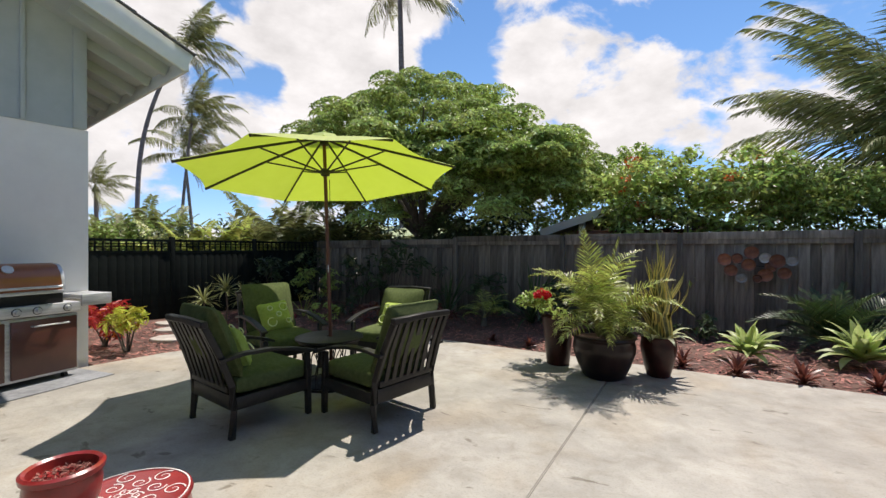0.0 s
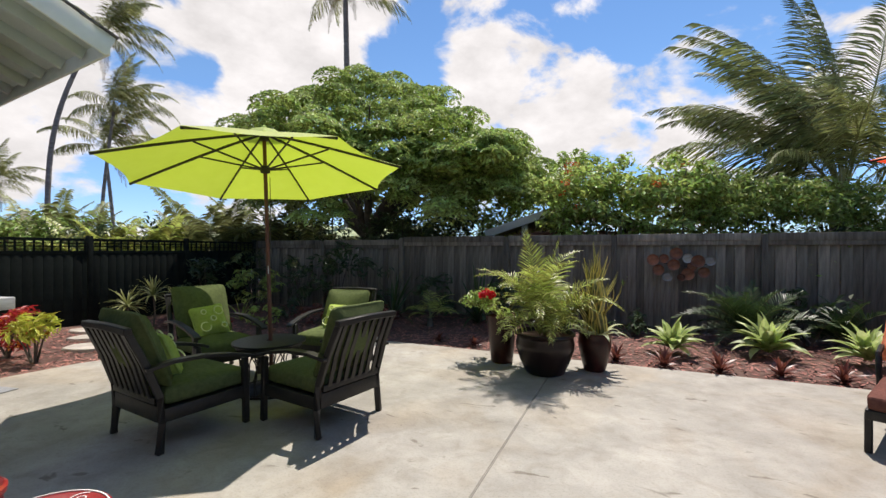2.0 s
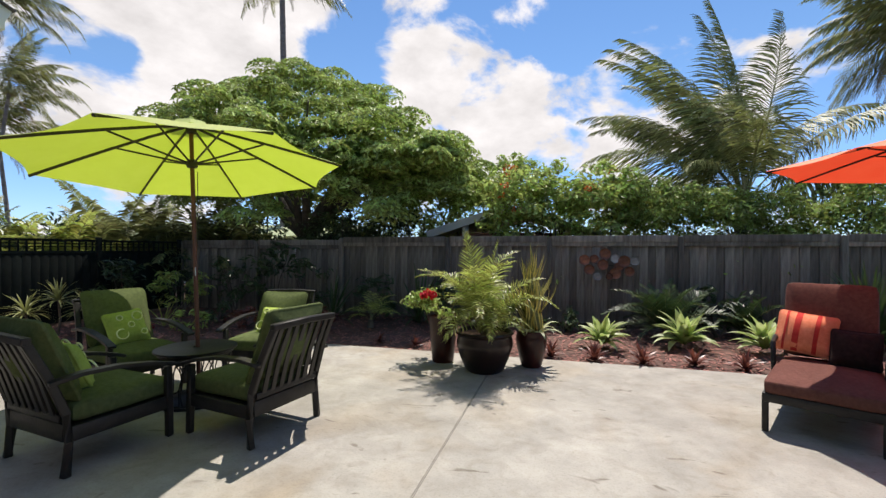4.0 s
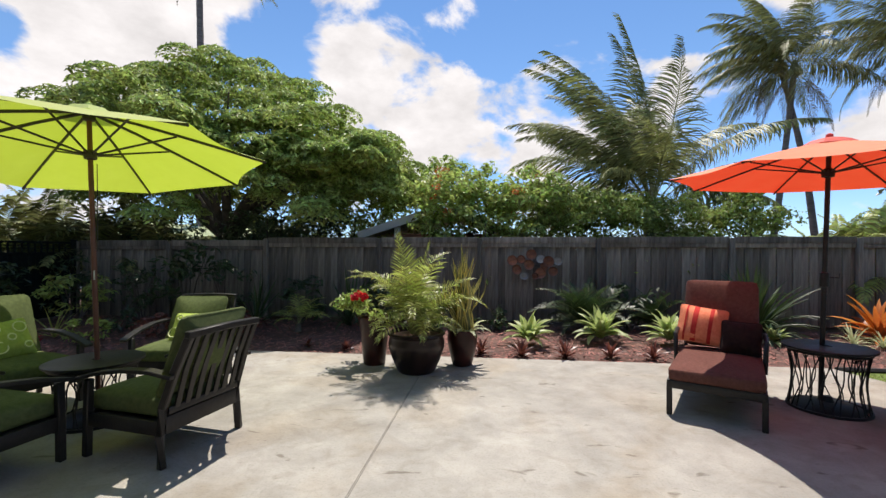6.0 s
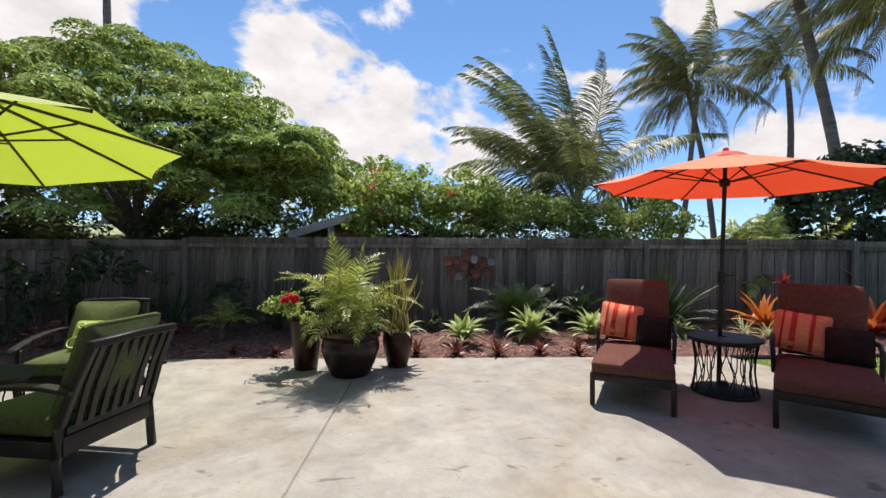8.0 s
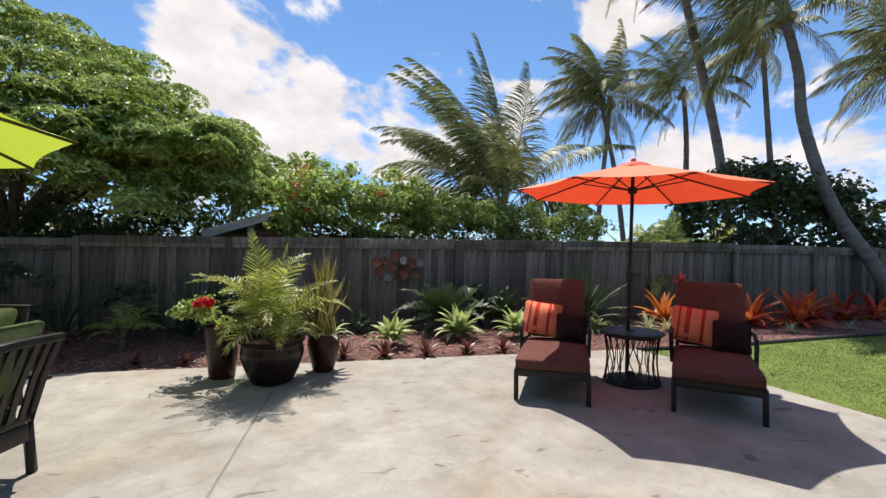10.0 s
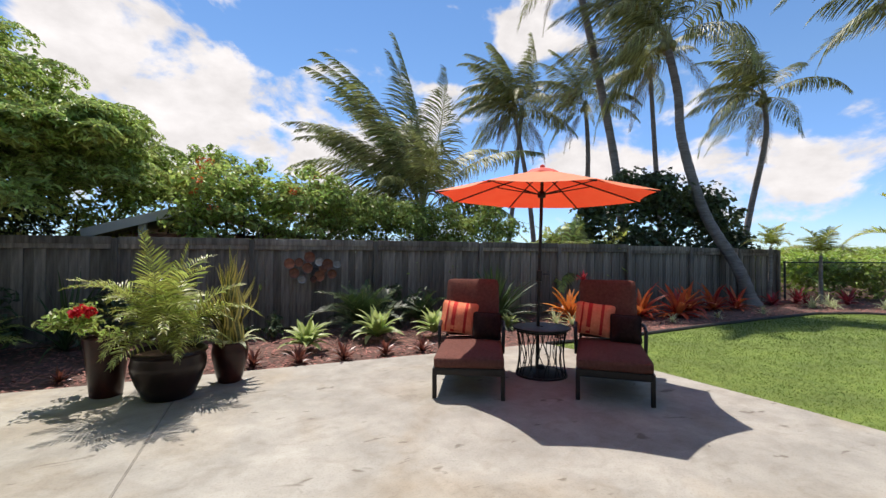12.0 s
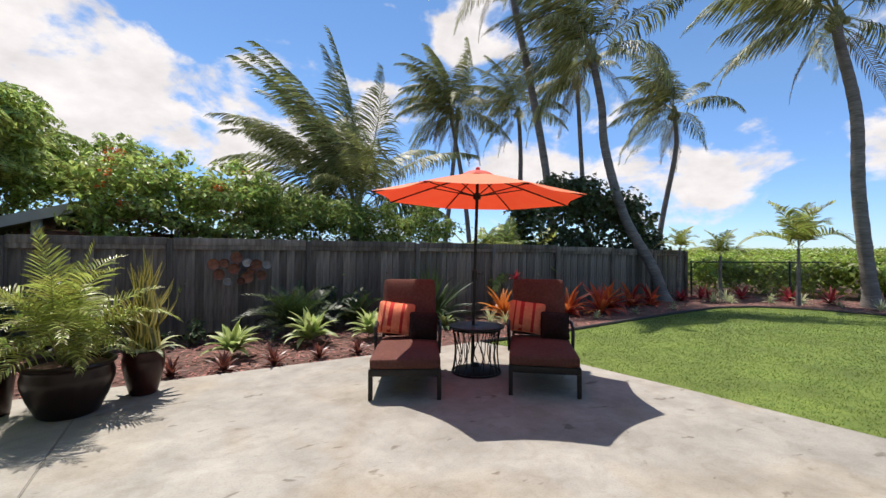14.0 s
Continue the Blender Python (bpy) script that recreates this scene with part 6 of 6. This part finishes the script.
def shrub_mass(name, place, spots_, per, spread, leaf, mat, label, seed, blossoms=0, petal=None, kind="", category="hedge"):
    ob = thing(name, pose(*place), label, category, kind=kind)
    g_ = np.random.default_rng(seed)
    for k in range(0, len(spots_), max(1, len(spots_) // 8)):
        t_ = Vector(spots_[k][:3])
        part("stem", tubed([(t_.x * 0.85, t_.y * 0.85, 0.0), (t_.x * 0.95, t_.y, t_.z * 0.6), t_], [0.03, 0.022, 0.01], 6), BARK, ob)
    c_, n_ = clumps(spots_, per, spread, g_, 0.7)
    part("foliage", leaf_cloud(c_, n_, leaf[0], leaf[1], g_), mat, ob)
    if blossoms:
        pick = g_.integers(0, len(spots_), blossoms)
        c_, n_ = clumps([(spots_[i][0], spots_[i][1] - 0.3, spots_[i][2] + 0.1, 0.35) for i in pick], 10, spread, g_, 0.7)
        part("blossoms", leaf_cloud(c_, n_, 0.07, 0.055, g_), petal, ob, "orange-red blossoms")
    return ob


HEDGE_TOP = [(-4.2, 2.7), (-2.6, 3.0), (-1.5, 3.15), (-0.6, 3.3), (0.2, 3.0), (1.2, 2.85), (2.2, 2.7), (3.0, 2.5), (4.6, 2.5), (5.6, 2.55), (6.2, 2.45)]


def hedge_top(x):
    return float(np.interp(x, [h[0] for h in HEDGE_TOP], [h[1] for h in HEDGE_TOP]))


rnd = random.Random(15)
for name, x0, x1, n_, label, leaf, mat, bl in (("flowering_hedge", -1.75, 1.6, 250, "tall green hedge with orange-red blossoms over the fence", (0.15, 0.075), LEAF_HEDGE, 26),
                                               ("clipped_hedge", 1.4, 6.2, 300, "dense dark green hedge over the fence", (0.11, 0.055), LEAF_CLIPPED, 0),
                                               ("tall_hedge", -5.4, -0.9, 170, "green hedge below the round tree", (0.15, 0.07), LEAF_TREE, 0)):
    row = 13.6 if name == "tall_hedge" else 10.45
    more = 1.0 if name == "tall_hedge" else 0.0
    sp_ = []
    for i in range(n_):
        x = rnd.uniform(x0, x1)
        top_ = hedge_top(x) + more + 0.7 * noise.noise((x * 1.5, 0.4 * (i % 3), 2)) - 0.05 + rnd.uniform(-0.15, 0.25) + (0.45 if i % 11 == 0 else 0)
        z = top_ - (rnd.uniform(0, 0.45) if i % 2 else rnd.uniform(0.1, 2.0 + more))
        y = row + rnd.uniform(-0.75, 0.75) + 0.45 * (top_ - z) * (-0.6)
        sp_.append((x - (x0 + x1) / 2, y - row, z + 0.1, rnd.uniform(0.55, 1.35) if i % 11 else 0.6))
    shrub_mass(name, ((x0 + x1) / 2, row, -0.1), sp_, 40 if "clipped" not in name else 62, 0.34, leaf, mat, label, 200 + n_, bl, PETAL_ORANGE)
# filler shrubs: the dark leaf tones stand in for shade below hedge and crown
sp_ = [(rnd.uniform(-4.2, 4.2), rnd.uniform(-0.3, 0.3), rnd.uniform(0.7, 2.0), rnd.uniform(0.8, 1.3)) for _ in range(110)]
shrub_mass("shade_hedge", (2.3, 11.7, -0.1), sp_, 46, 0.36, (0.16, 0.07), LEAF_DARK, "shrubs behind the hedge, shade put into their dark leaf colour", 304)
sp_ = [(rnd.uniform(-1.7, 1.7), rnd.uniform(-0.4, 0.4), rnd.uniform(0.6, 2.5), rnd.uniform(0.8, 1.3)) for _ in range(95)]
shrub_mass("shade_hedge", (-5.4, 10.3, -0.1), sp_, 46, 0.34, (0.15, 0.06), LEAF_GRAPE, "shrubs under the round tree, shade put into their dark leaf colour", 306)
sp_ = [(rnd.uniform(-1.5, 1.5), rnd.uniform(-0.3, 0.3), rnd.uniform(0.6, 1.75), rnd.uniform(0.7, 1.2)) for _ in range(46)]
shrub_mass("shade_hedge", (7.7, 10.6, -0.1), sp_, 40, 0.34, (0.15, 0.06), LEAF_HEDGE, "low mixed shrubs at the end of the hedge", 305)
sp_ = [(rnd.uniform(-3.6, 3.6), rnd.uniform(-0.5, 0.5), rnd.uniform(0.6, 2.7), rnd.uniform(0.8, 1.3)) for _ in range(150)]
shrub_mass("shade_hedge", (-7.2, 10.3, -0.1), sp_, 46, 0.36, (0.16, 0.06), LEAF_DARK, "shrubs under the round tree, shade put into their dark leaf colour", 301)
sp_ = []
for i in range(150):
    x = rnd.uniform(-2.6, 2.4)
    sp_.append((x, rnd.uniform(-0.6, 0.6), rnd.uniform(0.8, 3.4 + 0.35 * math.sin(2.3 * x)), rnd.uniform(0.8, 1.35)))
shrub_mass("understory_shrub", (-4.9, 12.3, -0.1), sp_, 42, 0.38, (0.17, 0.075), LEAF_HEDGE, "mixed green shrubs beneath the round tree", 303)
sp_ = []
for i in range(300):
    a, r = rnd.uniform(0, 6.283), math.sqrt(rnd.uniform(0, 1))
    x, y = 3.9 * r * math.cos(a), 0.9 * r * math.sin(a)
    top_ = 3.75 - 0.10 * (x + 0.8) ** 2 + 1.0 * noise.noise((x * 1.7, y * 2, 1))
    sp_.append((x, y, max(0.6, top_ - (0 if i % 2 else rnd.uniform(0, 2.2))), rnd.uniform(0.7, 1.3)))
shrub_mass("sea_grape", (12.7, 10.5, -0.1), sp_, 30, 0.42, (0.19, 0.16), LEAF_GRAPE, "dark broad-leaved sea grape bush behind the fence", 302, category="bush")

for (cx, cy), seed_, mat_, word in (((-12.6, 4.6), 311, LEAF_CLIPPED, "dense green shrubs beyond the side fence"), ((-11.9, 7.2), 312, LEAF_GRAPE, "dark shrubs beyond the side fence")):
    sp_ = [(rnd.uniform(-0.7, 0.7), rnd.uniform(-1.7, 1.7), rnd.uniform(0.6, 2.35), rnd.uniform(0.8, 1.3)) for _ in range(70)]
    shrub_mass("side_shrub", (cx, cy, -0.1), sp_, 44, 0.36, (0.17, 0.06), mat_, word, seed_)
# feathery palms beyond the side fence
AREC2 = [frond_mesh(FROND, length=ln, rise=r0, bend=bd, pairs=48, leaf=0.6, droop=0.6, width=0.045, sweep=0.5, stalk=0.2, seed=150 + k, vee=0.35, side=10)
         for k, (ln, r0, bd) in enumerate([(2.3, 82, 45), (2.3, 66, 75), (2.1, 48, 90), (1.8, 30, 90)])]
AREC_GOLD = []
for me in AREC2:
    me2 = me.copy()
    me2.materials[0] = FROND_GOLD
    AREC_GOLD.append(me2)
for head, far_, k, n_, gold, z0, label in [(-71.5, 14.0, 0.8, 22, 0, 0.7, "feathery green palm beyond the side fence"), (-67.5, 15.5, 1.0, 24, 0, 0.9, "feathery green palm beyond the side fence"), (-62.5, 13.0, 0.75, 18, 1, 0.75, "yellow-green palm beyond the side fence"),
                                           (-64.5, 16.0, 1.0, 24, 0, 1.0, "feathery green palm beyond the side fence"), (-58.0, 13.5, 0.85, 22, 1, 0.8, "yellow-green palm beyond the side fence"), (-53.0, 14.2, 1.1, 20, 0, 0.9, "dark feathery palm behind the fence corner"),
                                           (-49.5, 14.5, 1.1, 20, 0, 1.0, "dark feathery palm behind the fence corner"), (-45.5, 14.2, 1.1, 20, 0, 0.9, "dark feathery palm behind the fence corner"), (-41.5, 14.0, 1.0, 18, 0, 0.8, "dark feathery palm behind the fence corner"),
                                           (2.0, 12.8, 0.85, 14, 1, 1.0, "yellow-green palm behind the hedge"), (38.0, 14.6, 0.9, 16, 1, 0.9, "yellow-green palm behind the fence"), (26.8, 13.2, 0.8, 14, 1, 0.6, "yellow-green palm behind the fence"), (42.5, 16.0, 0.95, 16, 1, 0.9, "yellow-green palm behind the fence"), (35.4, 13.0, 0.95, 16, 1, 0.8, "yellow-green palm behind the fence"), (38.6, 13.0, 0.9, 16, 1, 0.9, "yellow-green palm behind the fence"), (30.0, 12.8, 0.6, 14, 0, 0.6, "small feathery palm behind the fence"), (33.0, 13.0, 0.75, 16, 0, 0.6, "feathery green palm behind the fence")]:
    ob = thing("feather_palm", Matrix.Translation(polar(head, far_, -0.1)), label, "palm tree", "feather palms beyond the fences")
    r2 = random.Random(int(head * 10))
    for j in range(4):
        a = j * 1.6
        part("cane", tubed([(0.12 * math.cos(a), 0.12 * math.sin(a), 0), (0.2 * math.cos(a), 0.2 * math.sin(a), z0 * 0.6), (0.25 * math.cos(a), 0.25 * math.sin(a), z0 + 0.1)], [0.05, 0.04, 0.03], 7), STALK, ob)
    for i in range(n_):
        s = i / (n_ - 1)
        kk = k * r2.uniform(0.8, 1.1)
        part("frond", (AREC_GOLD if gold else AREC2)[min(3, int(s * 4))], FROND, ob, m=pose(r2.uniform(-0.25, 0.25), r2.uniform(-0.25, 0.25), z0, r2.uniform(-16, 16), 0, i * 137.5 + r2.uniform(-15, 15)) @ Matrix.Diagonal((kk, kk, kk, 1)))

# ---------------------------------------------------------------- neighbours, wire fence and dune
nb = thing("neighbour_house", pose(-1.83, 11.1, -0.1, 0, 0, 0), "neighbour's low brown house with a grey-green gable roof", "house")
part("wall", boxed((0.6, 1.65, 1.0), (2.8, 3.6, 2.1)), NEIGHBOUR_WALL, nb, smooth=False)
bm = bmesh.new()
pr = [(-1.56, 2.06), (0.55, 2.72), (2.7, 2.06), (2.7, 1.98), (0.55, 2.63), (-1.56, 1.98)]
e0, e1 = [bm.verts.new((x, -0.5, z)) for x, z in pr], [bm.verts.new((x, 4.2, z)) for x, z in pr]
for i in range(6):
    bm.faces.new((e0[i], e0[(i + 1) % 6], e1[(i + 1) % 6], e1[i]))
bm.faces.new(e0)
bm.faces.new(e1)
part("roof", bm, NEIGHBOUR_ROOF, nb, "grey-green shallow roof", smooth=False)
part("barge_board", barred([(-1.60, -0.54, 2.00), (0.55, -0.54, 2.68)], 0.04, 0.19), STUCCO, nb)
part("porch_post", boxed((-0.62, -0.3, 1.15), (0.14, 0.14, 2.3), 0.01), TRIM, nb)
nb = thing("far_house", Matrix.Translation(polar(-42, 24, -0.1)) @ pose(0, 0, 0, 0, 0, 42), "distant low white house behind the trees", "house")
part("wall", boxed((0, 2.0, 1.1), (13.0, 4.0, 2.2)), STUCCO, nb, smooth=False)
bm = bmesh.new()
pr = [(-0.6, 2.2), (2.0, 3.0), (4.6, 2.2), (4.6, 2.1), (2.0, 2.88), (-0.6, 2.1)]
e0, e1 = [bm.verts.new((-7.0, y, z)) for y, z in pr], [bm.verts.new((7.0, y, z)) for y, z in pr]
for i in range(6):
    bm.faces.new((e0[i], e0[(i + 1) % 6], e1[(i + 1) % 6], e1[i]))
bm.faces.new(e0)
bm.faces.new(e1)
part("roof", bm, NEIGHBOUR_ROOF, nb, smooth=False)

wire = thing("chain_link_fence", pose(16.05, 8.98, -0.05, 0, 0, -30.9), "low dark chain-link fence at the lot's end", "fence", kind="structure")
for s in (0.15, 3.84, 7.4, 11.0, 14.6):
    part("post", tubed([(s, 0, 0), (s, 0, 1.36)], 0.035, 8), WIRE, wire)
part("top_rail", tubed([(0.1, 0, 1.32), (16, 0, 1.32)], 0.024, 6), WIRE, wire)
bm = bmesh.new()
for k in range(150):
    x = 0.1 + k * 0.11
    for d in (1.3, -1.3):
        tube(bm, [(x if d > 0 else x + 1.3, 0, 0.02), (x + 1.3 if d > 0 else x, 0, 1.31)], 0.003, 3, cap=False)
part("wire_mesh", bm, WIRE, wire)["kind"] = "stuff"

spots = []
rnd = random.Random(91)
for i in range(1500):
    head, far_ = rnd.uniform(50, 84), 21.5 + 44 * rnd.uniform(0, 1) ** 1.6
    p = polar(head, far_)
    spots.append((p.x, p.y, 0.95 + (far_ - 21) * 0.026 + 0.35 * noise.noise((p.x * 0.35, p.y * 0.35, 0)) - (rnd.uniform(0, 0.9) if i % 3 == 0 else 0), rnd.uniform(0.8, 1.4)))
c, nrm = clumps(spots, 44, 0.62, np.random.default_rng(92), 0.6)
single("dune_shrubs", leaf_cloud(c, nrm, 0.22, 0.13, np.random.default_rng(93)), LEAF_DUNE, "bright green low shrubs covering the dune", "shrubs", kind="stuff", smooth=False)
